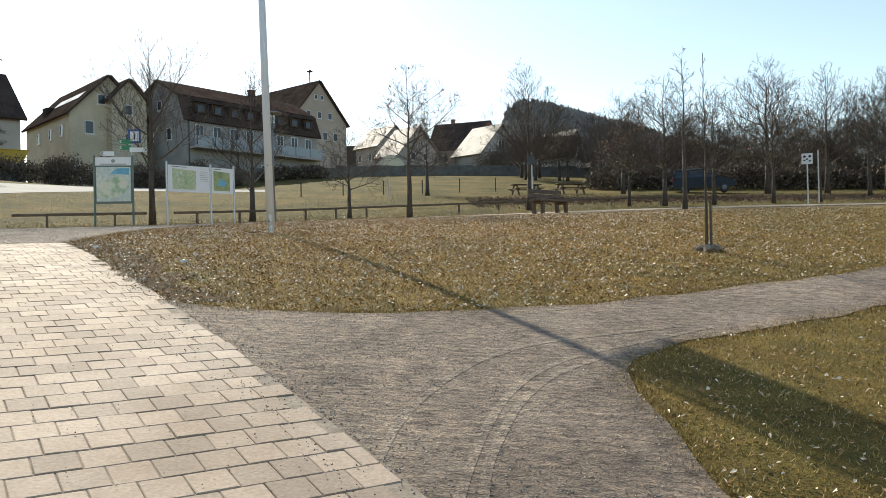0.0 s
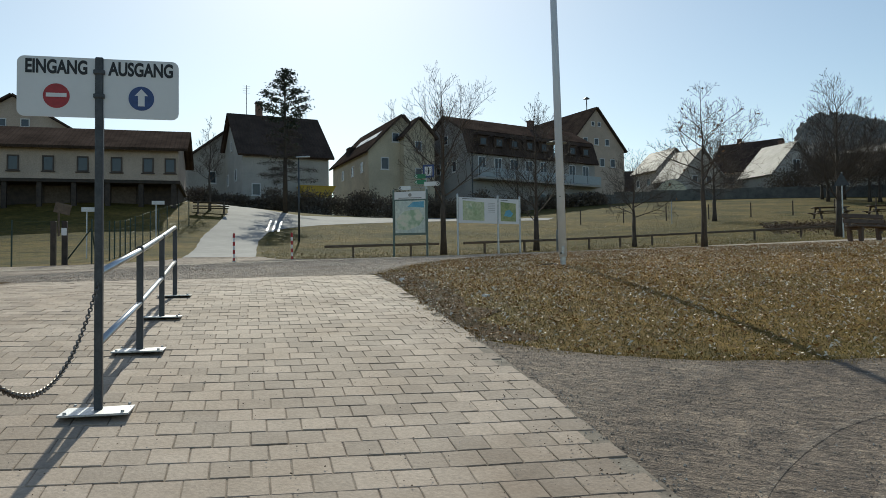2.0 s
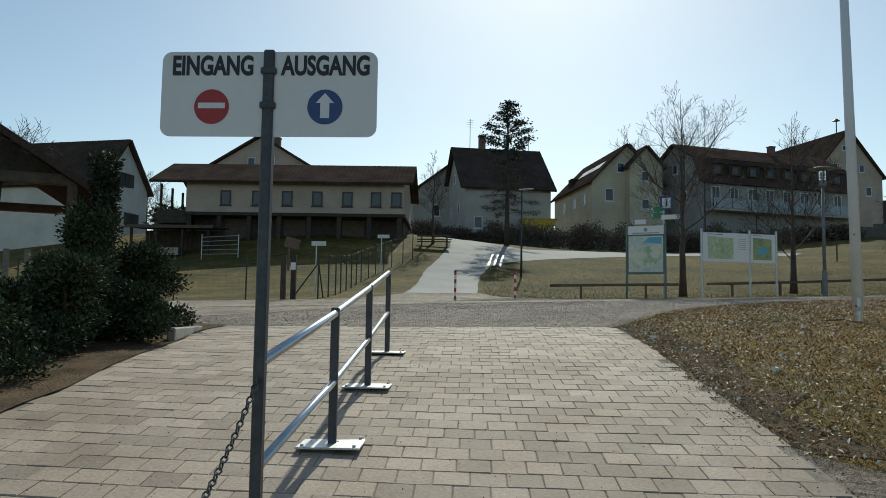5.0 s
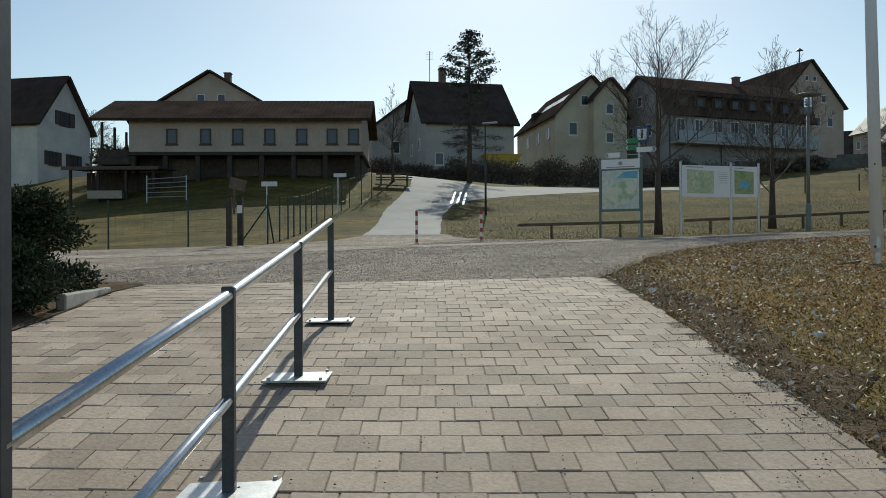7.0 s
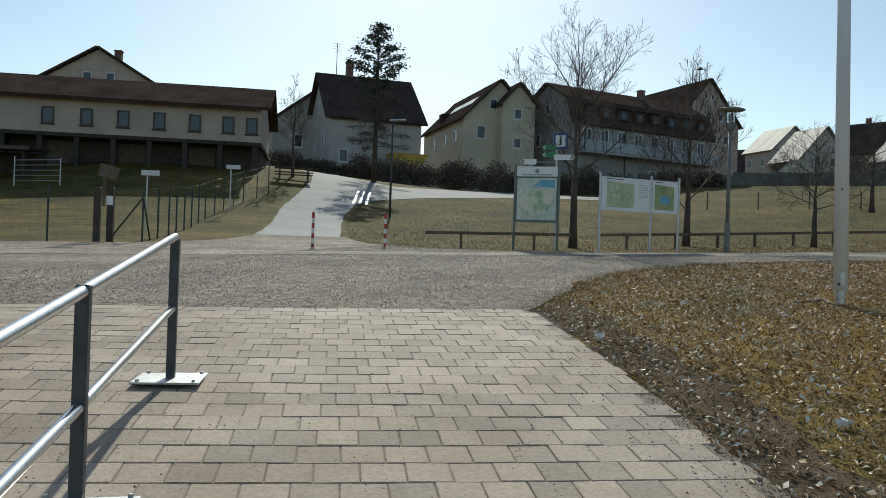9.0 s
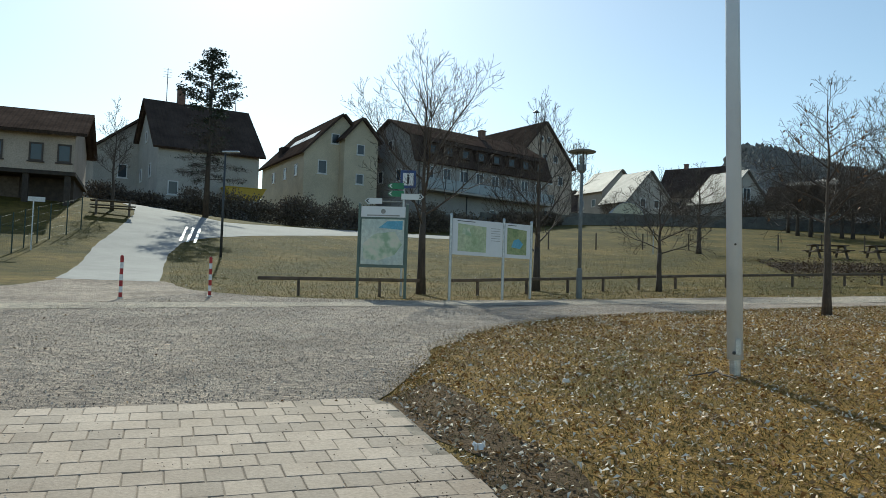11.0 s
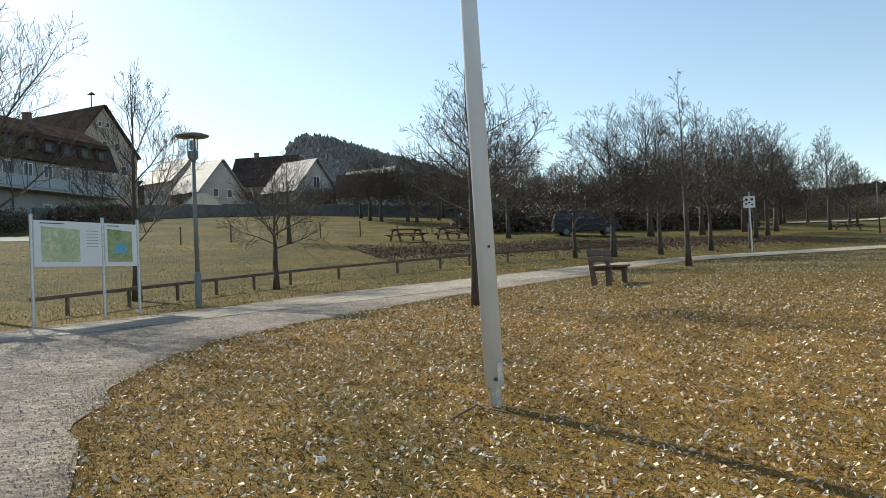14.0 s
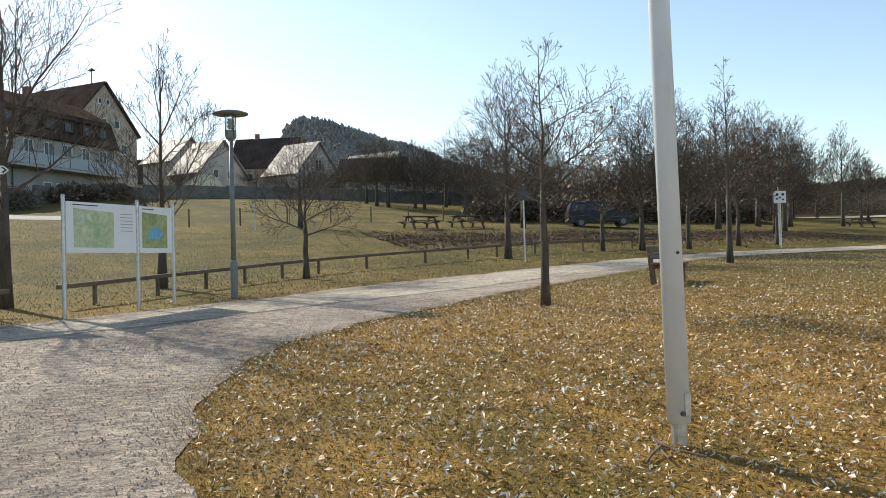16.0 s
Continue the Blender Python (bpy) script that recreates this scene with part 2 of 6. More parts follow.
gb.inputs["Base Color"].default_value = (0.04, 0.052, 0.065, 1)
gb.inputs["Specular IOR Level"].default_value = 0.5
CLEAR, gn, gl, gb = material("clear lamp glass", 0.03)
gb.inputs["Base Color"].default_value = (0.9, 0.95, 0.95, 1)
gb.inputs["Transmission Weight"].default_value = 1.0


def wall_paint(name, c):
    return surface(name, tuple(v * 0.82 for v in c), tuple(min(0.9, v * 1.06) for v in c), 0.6, 0.9, bump=0.25, dist=0.01, fine=25, spec=0.2)


def tile_material(name, dark, light, rough=0.9, relief=0.3):
    m, n, l, b = material(name, rough)
    co = n.new("ShaderNodeTexCoord")
    w = n.new("ShaderNodeTexWave")
    w.bands_direction = "X"
    w.inputs["Scale"].default_value = 1.05
    w.inputs["Distortion"].default_value = 0.0
    l.new(co.outputs["UV"], w.inputs["Vector"])
    w2 = n.new("ShaderNodeTexWave")
    w2.bands_direction = "Y"
    w2.wave_profile = "SAW"
    w2.inputs["Scale"].default_value = 0.9
    l.new(co.outputs["UV"], w2.inputs["Vector"])
    big = noise_node(n, l, 0.7, 5)
    small = noise_node(n, l, 12, 3)
    col = ramp(n, l, big, [(0.3, dark), (0.7, light)])
    col = mixed(n, l, col, ramp(n, l, small, [(0.25, (0.7, 0.7, 0.7)), (0.75, (1.25, 1.25, 1.25))]), 0.9, "MULTIPLY")
    l.new(col, b.inputs["Base Color"])
    add = n.new("ShaderNodeMath")
    add.operation = "ADD"
    l.new(w.outputs["Fac"], add.inputs[0])
    l.new(w2.outputs["Fac"], add.inputs[1])
    bumped(n, l, b, add.outputs[0], relief, 0.06)
    b.inputs["Specular IOR Level"].default_value = 0.4 if rough < 0.7 else 0.0
    return m


# ---- mesh helpers ----
class Shape:
    """Collects vertices and faces for one mesh."""

    def __init__(self):
        self.v, self.f, self.uv = [], [], None

    def add(self, verts, faces):
        k = len(self.v)
        self.v += [tuple(p) for p in verts]
        self.f += [tuple(i + k for i in f) for f in faces]
        return self

    def box(self, size, at=(0, 0, 0), turn=None, edge=0.0):
        sx, sy, sz = (s / 2 for s in size)
        m = Matrix.Translation(at) @ (turn.to_4x4() if turn else Matrix())
        if edge <= 0:
            p = [(x, y, z) for x in (-sx, sx) for y in (-sy, sy) for z in (-sz, sz)]
            f = [(0, 1, 3, 2), (4, 6, 7, 5), (0, 4, 5, 1), (2, 3, 7, 6), (0, 2, 6, 4), (1, 5, 7, 3)]
            return self.add([m @ Vector(q) for q in p], f)
        bm = bmesh.new()
        bmesh.ops.create_cube(bm, size=1, matrix=Matrix.Diagonal((*size, 1)))
        bmesh.ops.bevel(bm, geom=bm.edges, offset=min(edge, min(size) * 0.45), segments=1, affect="EDGES")
        bm.verts.index_update()
        self.add([m @ v.co for v in bm.verts], [[v.index for v in f.verts] for f in bm.faces])
        bm.free()
        return self

    def tube(self, points, radii, sides=8, cap=True):
        pts = [Vector(p) for p in points]
        if isinstance(radii, (int, float)):
            radii = [radii] * len(pts)
        ring, faces, k = [], [], len(self.v)
        side = None
        for i, p in enumerate(pts):
            d = (pts[min(i + 1, len(pts) - 1)] - pts[max(i - 1, 0)]).normalized()
            if side is None:
                side = d.orthogonal().normalized()
            side = (side - d * side.dot(d)).normalized()
            up = d.cross(side)
            for j in range(sides):
                a = 2 * math.pi * j / sides
                ring.append(p + (side * math.cos(a) + up * math.sin(a)) * radii[i])
        for i in range(len(pts) - 1):
            for j in range(sides):
                a, b = i * sides + j, i * sides + (j + 1) % sides
                faces.append((a, b, b + sides, a + sides))
        if cap:
            faces.append(tuple(reversed(range(sides))))
            faces.append(tuple(range((len(pts) - 1) * sides, len(pts) * sides)))
        return self.add(ring, faces)

    def prism(self, outline, a, b, axes="xz"):
        """An outline in two axes, drawn out along the third from a to b."""
        place = {"xz": lambda u, w, d: (u, d, w), "xy": lambda u, w, d: (u, w, d), "yz": lambda u, w, d: (d, u, w)}[axes]
        n = len(outline)
        p = [place(u, w, a) for u, w in outline] + [place(u, w, b) for u, w in outline]
        f = [(i, (i + 1) % n, n + (i + 1) % n, n + i) for i in range(n)]
        return self.add(p, f + [tuple(reversed(range(n))), tuple(range(n, 2 * n))])

    def mesh(self, name, mat, smooth=False):
        me = bpy.data.meshes.new(name)
        me.from_pydata(self.v, [], self.f)
        if mat:
            me.materials.append(mat)
        bm = bmesh.new()
        bm.from_mesh(me)
        bmesh.ops.recalc_face_normals(bm, faces=bm.faces)
        bm.to_mesh(me)
        bm.free()
        if smooth:
            me.polygons.foreach_set("use_smooth", [True] * len(me.polygons))
        return me


def thing(name, at, turn=0.0, label="", category="", group=""):
    e = new(name)
    e.empty_display_size = 0.1
    e.matrix_world = pose(*at, 0, 0, turn)
    return tagged(e, label, category, group)


def part(name, shape, mat, parent, label="", smooth=False, at=None, mesh=None):
    ob = new(name, mesh or shape.mesh(name, mat, smooth))
    ob.parent = parent
    if at is not None:
        ob.matrix_basis = at
    if label:
        ob["label"] = label
    return ob


def raw_mesh(name, verts, faces, mat):
    me = bpy.data.meshes.new(name)
    me.from_pydata(verts, [], faces)
    me.materials.append(mat)
    return me


# ---- ground, gravel and roads ----
def spread(lo, hi, a, b, fine, grow=1.22):
    """Grid lines: fine between a and b, widening outwards to lo and hi."""
    mid = list(np.arange(a, b + 1e-6, fine))
    left, right, s, x = [], [], fine, a
    while x > lo:
        s *= grow
        x -= s
        left.append(x)
    s, x = fine, b
    while x < hi:
        s *= grow
        x += s
        right.append(x)
    return left[::-1] + mid + right


def sheet_grid(xs, ys, lift=0.0):
    X, Y = np.meshgrid(xs, ys)
    Zs = ground_z(X, Y) + lift
    nx = len(xs)
    v = np.stack([X, Y, Zs], -1).reshape(-1, 3)
    f = [(j * nx + i, j * nx + i + 1, (j + 1) * nx + i + 1, (j + 1) * nx + i) for j in range(len(ys) - 1) for i in range(nx - 1)]
    return v, f


gv, gf = sheet_grid(spread(-2500, 2500, -34, 34, 0.6), spread(-400, 3500, -4, 66, 0.6))
ground = new("ground", raw_mesh("ground", gv.tolist(), gf, LAWN))
ground.data.polygons.foreach_set("use_smooth", [True] * len(gf))
tagged(ground, "rolling meadow of dry yellowish winter grass with scattered leaves", "ground", kind="structure")


def inside(poly, x, y):
    r = np.zeros(np.shape(x), bool)
    n = len(poly)
    for i in range(n):
        (x1, y1), (x2, y2) = poly[i], poly[(i + 1) % n]
        cut = ((y1 > y) != (y2 > y)) & (x < (x2 - x1) * (y - y1) / (y2 - y1 + 1e-12) + x1)
        r ^= cut
    return r


def smooth_line(points, step=0.4):
    """A rounded line through points (Catmull-Rom)."""
    p = [Vector(q) for q in points]
    out = []
    for i in range(len(p) - 1):
        a, b, c, d = p[max(i - 1, 0)], p[i], p[i + 1], p[min(i + 2, len(p) - 1)]
        k = max(1, int((c - b).length / step))
        for j in range(k):
            t = j / k
            out.append(0.5 * ((2 * b) + (c - a) * t + (2 * a - 5 * b + 4 * c - d) * t * t + (3 * b - a - 3 * c + d) * t ** 3))
    return [tuple(q) for q in out] + [tuple(p[-1])]


def rough_edge(line, amount, scale=1.3):
    """Frays a line sideways by noise, as a grown-over edge does."""
    out = []
    for x, y in line:
        k = Vector((x * scale, y * scale, 3.1))
        k2 = Vector((x * scale * 5, y * scale * 5, 7.7))
        out.append((x + amount * (noise.noise(k) + 0.5 * noise.noise(k2)), y + amount * (noise.noise(k + Vector((9, 4, 1))) + 0.5 * noise.noise(k2 + Vector((2, 9, 3))))))
    return out


def patch(name, poly, mat, lift, cell, label, category):
    """A sheet on the ground inside an outline; its border follows the outline."""
    P = np.array(poly)
    xs = np.arange(P[:, 0].min() - cell, P[:, 0].max() + cell, cell)
    ys = np.arange(P[:, 1].min() - cell, P[:, 1].max() + cell, cell)
    X, Y = np.meshgrid((xs[:-1] + xs[1:]) / 2, (ys[:-1] + ys[1:]) / 2)
    keep = inside(poly, X, Y)
    used, v, f = {}, [], []
    A = P
    B = np.roll(P, -1, 0)

    def vert(i, j):
        if (i, j) not in used:
            q = np.array((xs[i], ys[j]))
            around = [keep[b, a] if 0 <= a < keep.shape[1] and 0 <= b < keep.shape[0] else False for a in (i - 1, i) for b in (j - 1, j)]
            if not all(around):
                t = np.clip(((q - A) * (B - A)).sum(1) / (((B - A) ** 2).sum(1) + 1e-12), 0, 1)
                c = A + (B - A) * t[:, None]
                c = c[np.argmin(((c - q) ** 2).sum(1))]
                if np.hypot(*(c - q)) < cell * 0.95:
                    q = c
            used[(i, j)] = len(v)
            v.append((q[0], q[1], gz(q[0], q[1]) + lift))
        return used[(i, j)]

    for j, i in zip(*np.nonzero(keep)):
        f.append((vert(i, j), vert(i + 1, j), vert(i + 1, j + 1), vert(i, j + 1)))
    ob = new(name, raw_mesh(name, v, f, mat))
    ob.data.polygons.foreach_set("use_smooth", [True] * len(f))
    return tagged(ob, label, category, kind="structure")


PAVED = [(5.6, -4.2), (-6.02, 14.5), (-11.2, 11.25), (-7.3, 5.85), (-1.5, -1.6), (0.3, -4.2)]
north_edge = smooth_line([(-46, 8.5), (-34, 14), (-23.6, 19.4), (-19.6, 21.9), (-18.9, 24.6), (-19.9, 27.9)])
north_edge2 = smooth_line([(-17.1, 29.2), (-15.2, 26.9), (-13.2, 25.7), (-11.3, 25.2), (-9.4, 25.5), (-8.2, 26.0), (-6.3, 27.3), (-4.7, 28.5), (-1.7, 30.9), (4.1, 34.3), (10.5, 37.8),
                           (16.3, 40.1), (22.5, 41.5), (27.5, 42.7), (39, 45.9), (60, 54)])
lawn_edge = smooth_line([(60, 51), (39, 43.9), (27, 41.2), (19.5, 39.6), (12.6, 36.6), (8.5, 33.6), (5.0, 30.9), (1.4, 28.1), (-1.1, 25.9), (-3.3, 23.7), (-4.8, 22.1), (-5.7, 20.4), (-6.15, 18.4), (-6.15, 16.4), (-5.95, 14.5)])
gravel_north = rough_edge(north_edge + north_edge2 + lawn_edge, 0.22) + [(-11.2, 11.25), (-13.2, 11.6), (-22, 7), (-46, 0)]
SOIL = surface("bare trodden soil", (0.075, 0.052, 0.032), (0.2, 0.14, 0.09), 3, 0.95, bump=0.9, dist=0.03, fine=12, spec=0.05)
patch("gravel_square", gravel_north, GRAVEL_PALE, 0.012, 0.3, "grey gravel square with a trodden path leading off", "gravel")
lawn_south = smooth_line([(-4.6, 12.25), (-3.3, 9.9), (-2.4, 8.75), (-1.3, 8.6), (-0.2, 8.8), (1.0, 9.2), (2.4, 9.85), (4.2, 10.9), (7.2, 12.5), (14, 16.5), (26, 23)])
lawn_two = smooth_line([(27, 20.5), (15, 14.4), (9, 11.8), (5.8, 10.15), (3.6, 8.85), (2.5, 8.15), (1.65, 7.2), (1.6, 6.6), (1.7, 5.9), (1.62, 5.3), (1.9, 4.4), (3.0, 2.2), (6.6, -4.2)])
patch("gravel_path", rough_edge(lawn_south + lawn_two, 0.14) + [(5.6, -4.2), (5.0, -4.6), (-5.1, 12.0)], GRAVEL, 0.012, 0.2, "gravel path with bicycle tyre tracks beside the paving", "path")

# the pale trodden strip in the middle of the path
strip_mid = smooth_line([(-46, 2.5), (-34, 8.6), (-23.5, 14.7), (-17, 18.3), (-12, 21.9), (-8.5, 24.2), (-6.0, 25.8), (-3.8, 27.4), (-0.8, 29.3), (4.5, 32.9), (10.5, 36.6), (17, 39.4), (27, 41.9), (39, 45), (60, 52.6)])
side_a, side_b = [], []
for i, (x, y) in enumerate(strip_mid):
    x2, y2 = strip_mid[min(i + 1, len(strip_mid) - 1)]
    x1, y1 = strip_mid[max(i - 1, 0)]
    k = 1 / math.hypot(x2 - x1, y2 - y1)
    w = 0.72 + 0.23 * min(1, max(0, (x + 8) / 8))
    side_a.append((x - (y2 - y1) * k * w, y + (x2 - x1) * k * w))
    side_b.append((x + (y2 - y1) * k * w, y - (x2 - x1) * k * w))
patch("path", rough_edge(side_a + side_b[::-1], 0.16), SAND_PATH, 0.02, 0.2, "pale trodden sandy footpath along a low wooden rail", "path")

patch("far_path", [(56, 79.0), (72.8, 85.0), (95, 96), (140, 121), (140, 126), (95, 99.5), (72.8, 87), (56, 80.6)], SAND_PATH, 0.12, 0.8, "pale gravel road crossing the far meadow", "path")

# the asphalt lane up to the houses, with its branch to the right
lane = smooth_line([(-19.9, 27.8), (-22.6, 32.5), (-25.2, 36.8), (-28.6, 43.8), (-31.2, 48.2), (-36, 53), (-44, 58)]) + smooth_line(
    [(-40, 60), (-33.5, 54.5), (-28, 51.5), (-26.5, 52.5), (-24.6, 64), (-20, 66), (-12, 67)]) + smooth_line([(-12, 64), (-19.5, 60.5), (-22.2, 50), (-23.7, 42.3), (-22.6, 38.4), (-20.6, 34.6), (-17.2, 28.9)])
patch("road", rough_edge(lane, 0.08), ASPHALT, 0.02, 0.4, "sunlit grey asphalt lane climbing to the houses", "road")
patch("paving_bed", PAVED, JOINT, 0.0145, 0.3, "dark sandy bed in the joints of the paving", "paving bed")
soil = smooth_line([(-6.1, 14.6), (-5.75, 13.95), (-4.9, 12.6), (-3.85, 10.9), (-2.8, 9.2), (-2.4, 8.6)]) + smooth_line([(-1.95, 8.9), (-2.45, 9.8), (-3.25, 11.3), (-4.1, 12.8), (-4.8, 14.0), (-5.35, 15.0), (-5.9, 15.4)])
patch("bare_soil", rough_edge(soil, 0.5, 2.6), SOIL, 0.006, 0.12, "dark trodden soil between the paving and the lawn", "soil")
patch("planting_bed", rough_edge(smooth_line([(-7.2, 5.8), (-8.8, 8.05), (-10.7, 10.6), (-11.1, 11.4)]) + smooth_line([(-13.5, 11.4), (-17, 8), (-15, 4), (-9, 2.5), (-7.2, 5.8)]), 0.08), SOIL, 0.034, 0.25, "dark planting bed with bushes beside the paving", "planting bed")
RUT = gravel_material("pressed gravel in a tyre track", (0.3, 0.24, 0.185), (0.44, 0.36, 0.285), (0.44, 0.36, 0.285))
for rut in ([(-0.3, 4.4), (-0.17, 5.3), (-0.1, 5.7), (0.05, 6.2), (0.28, 6.75), (0.6, 7.3), (1.2, 7.9), (2.6, 8.7)], [(0.1, 3.9), (0.22, 4.7), (0.3, 5.13), (0.45, 5.75), (0.68, 6.45), (1.02, 7.07), (1.5, 7.6), (3.0, 8.75)], [(0.25, 3.9), (0.34, 4.7), (0.4, 5.14), (0.54, 5.67), (0.75, 6.3), (1.12, 6.98), (1.7, 7.6)]):
    rut_line = smooth_line(rut, 0.15)
    left_side, right_side = [], []
    for i in range(len(rut_line)):
        (x1, y1), (x2, y2) = rut_line[max(i - 1, 0)], rut_line[min(i + 1, len(rut_line) - 1)]
        k = 0.03 / math.hypot(x2 - x1, y2 - y1)
        left_side.append((rut_line[i][0] - (y2 - y1) * k, rut_line[i][1] + (x2 - x1) * k))
        right_side.append((rut_line[i][0] + (y2 - y1) * k, rut_line[i][1] - (x2 - x1) * k))
    strip = [(x, y, gz(x, y) + 0.0148) for pair in zip(left_side, right_side) for x, y in pair]
    tagged(new("tyre_track", raw_mesh("tyre_track", strip, [(2 * i, 2 * i + 1, 2 * i + 3, 2 * i + 2) for i in range(len(rut_line) - 1)], RUT)), "pale curved bicycle tyre track pressed into gravel", "tyre track", kind="structure")


# ---- houses ----
ROOF_RED = tile_material("brown red roof tiles", (0.05, 0.037, 0.031), (0.1, 0.073, 0.061), 0.95, 0.9)
ROOF_DARK = tile_material("dark brown roof tiles", (0.055, 0.04, 0.034), (0.11, 0.078, 0.064), 0.9, 0.9)
ROOF_GREY = tile_material("grey roof tiles", (0.19, 0.175, 0.165), (0.29, 0.27, 0.255), 0.6, 0.4)
RENDER_WHITE = wall_paint("white render", (0.72, 0.68, 0.62))
RENDER_YELLOW = wall_paint("pale yellow render", (0.62, 0.545, 0.41))
RENDER_GREY = wall_paint("grey render", (0.47, 0.44, 0.40))
# darker copy of the grey render: the long house's shade put into its colour
RENDER_SHADE = wall_paint("shaded grey render", (0.37, 0.355, 0.335))
RENDER_BEIGE = wall_paint("beige render", (0.52, 0.425, 0.35))
DARK_WOOD = surface("dark stained boards", (0.035, 0.027, 0.022), (0.075, 0.055, 0.042), 4, 0.8, bump=0.3, dist=0.01, vary=0.2)
FRAME_WHITE = plain("white window frame", (0.72, 0.72, 0.72), 0.5)
FRAME_BROWN = plain("brown window frame", (0.07, 0.05, 0.04), 0.6)
BRICKWORK = surface("chimney brick", (0.16, 0.09, 0.07), (0.27, 0.16, 0.12), 6, 0.9, bump=0.4, dist=0.02)
RAIL_GLASS = plain("grey balcony panel", (0.36, 0.40, 0.42), 0.3)


def roof_plane(shape, a, b, c, d, thick):
    """A slab from eave a-b up to ridge c-d."""
    n = (Vector(b) - Vector(a)).cross(Vector(d) - Vector(a)).normalized() * thick
    q = [Vector(p) for p in (a, b, c, d)]
    return shape.add(q + [p + n for p in q], [(3, 2, 1, 0), (4, 5, 6, 7), (0, 1, 5, 4), (1, 2, 6, 5), (2, 3, 7, 6), (3, 0, 4, 7)])


def roof_mesh(name, a, b, c, d, thick, mat):
    me = roof_plane(Shape(), a, b, c, d, thick).mesh(name, mat)
    layer = me.uv_layers.new(name="uv")
    u = (Vector(b) - Vector(a)).normalized()
    w = (Vector(d) - Vector(a))
    w = (w - u * w.dot(u)).normalized()
    for loop in me.loops:
        p = me.vertices[loop.vertex_index].co - Vector(a)
        layer.data[loop.index].uv = (p.dot(u), p.dot(w))
    return me


def window(parent, at, width, height, frame_mat, shutters=None, split=1):
    """A framed pane on a wall whose outward side is local -y of the given pose."""
    w = new("window", Shape().box((width + 0.16, 0.06, 0.07), (0, -0.04, -height / 2 - 0.035), edge=0.01).mesh("sill", frame_mat))
    w.parent = parent
    w.matrix_basis = at
    fr = Shape()
    for s in (-1, 1):
        fr.box((0.08, 0.08, height), (s * (width / 2 - 0.04), -0.03, 0))
        fr.box((width - 0.16, 0.08, 0.08), (0, -0.03, s * (height / 2 - 0.04)))
    for k in range(1, split):
        fr.box((0.06, 0.07, height - 0.16), (-width / 2 + width * k / split, -0.03, 0))
    part("frame", fr, frame_mat, w)
    part("pane", Shape().box((width - 0.16, 0.03, height - 0.16), (0, -0.012, 0)), GLASS, w)
    if shutters:
        for s in (-1, 1):
            part("shutter", Shape().box((width * 0.5, 0.05, height), (s * width * 0.77, -0.03, 0), edge=0.01), shutters, w)
    return w


def on_wall(face, u, z, L, W):
    """Pose of an opening on a house's wall, local -y outwards."""
    if face == "f":
        return pose(u, 0, z)
    if face == "b":
        return pose(u, W, z, 0, 0, 180)
    if face == "l":
        return pose(0, u, z, 0, 0, -90)
    return pose(L, u, z, 0, 0, 90)


def house(at, turn, L, W, eave, ridge, wall, roof, label, over=0.45, windows=(), frame_mat=FRAME_WHITE, shutters=None, chimney=None, profile=None, foot=3.0, name="house"):
    """A gabled house: local x along the ridge, y across it, heights above at."""
    h = thing(name, at, turn, label, "house")
    outline = profile or [(0, -foot), (W, -foot), (W, eave), (W / 2, ridge - 0.05), (0, eave)]
    part("wall", Shape().prism(outline, 0, L, "yz"), wall, h)
    if profile:
        edge = [q for q in profile[2:]]
    else:
        edge = [(W, eave), (W / 2, ridge), (0, eave)]
    for k in range(len(edge) - 1):
        (ya, za), (yb, zb) = edge[k], edge[k + 1]
        first, last = k == 0, k == len(edge) - 2
        dy, dz = yb - ya, zb - za
        n = math.hypot(dy, dz)
        if first:
            ya, za = ya - dy / n * over, za - dz / n * over
        if last:
            yb, zb = yb + dy / n * over, zb + dz / n * over
        part("roof", None, None, h, mesh=roof_mesh("roof", (L + over, ya, za + 0.04), (-over, ya, za + 0.04), (-over, yb, zb + 0.04), (L + over, yb, zb + 0.04), 0.18, roof))
    for face, u, z, w, hh, *k in windows:
        window(h, on_wall(face, u, z, L, W), w, hh, frame_mat, shutters, k[0] if k else 1)
    if chimney:
        cx, cy, top = chimney
        part("chimney", Shape().box((0.6, 0.6, 2.4), (cx, cy, top - 1.2), edge=0.02).box((0.72, 0.72, 0.12), (cx, cy, top), edge=0.02), BRICKWORK, h)
    return h


# the farm building with its dark open ground floor and a gallery
farm = house((-44.8, 36.94, 6.05), 32.8, 14.5, 7.8, 4.45, 6.12, RENDER_BEIGE, ROOF_RED, "long farm building with beige upper floor and brown tiled roof", over=0.6,
             windows=[("f", u, 3.35, 0.68, 0.98) for u in (2.65, 4.75, 6.75, 8.75, 10.75, 12.65, 14.0)], frame_mat=FRAME_BROWN, profile=[(0, 2.4), (7.8, 2.4), (7.8, 4.45), (3.9, 6.12), (0, 4.45)], name="farm_building")
part("lower_wall", Shape().box((14.3, 6.2, 5.2), (7.25, 4.6, -0.2)), DARK_WOOD, farm, "dark recessed boarded ground floor")
part("floor_beam", Shape().box((14.7, 7.9, 0.22), (7.25, 3.95, 2.29), edge=0.02), DARK_WOOD, farm)
for i in range(8):
    part("post", Shape().box((0.3, 0.3, 4.4), (0.2 + i * 2.0, 0.25, 0.0), edge=0.02), DARK_WOOD, farm)
for i in range(3):
    part("stable_door", Shape().box((1.5, 0.06, 2.0), (3.0 + i * 4.0, 1.46, 1.1), edge=0.01), WOOD, farm, "brown boarded stable door")
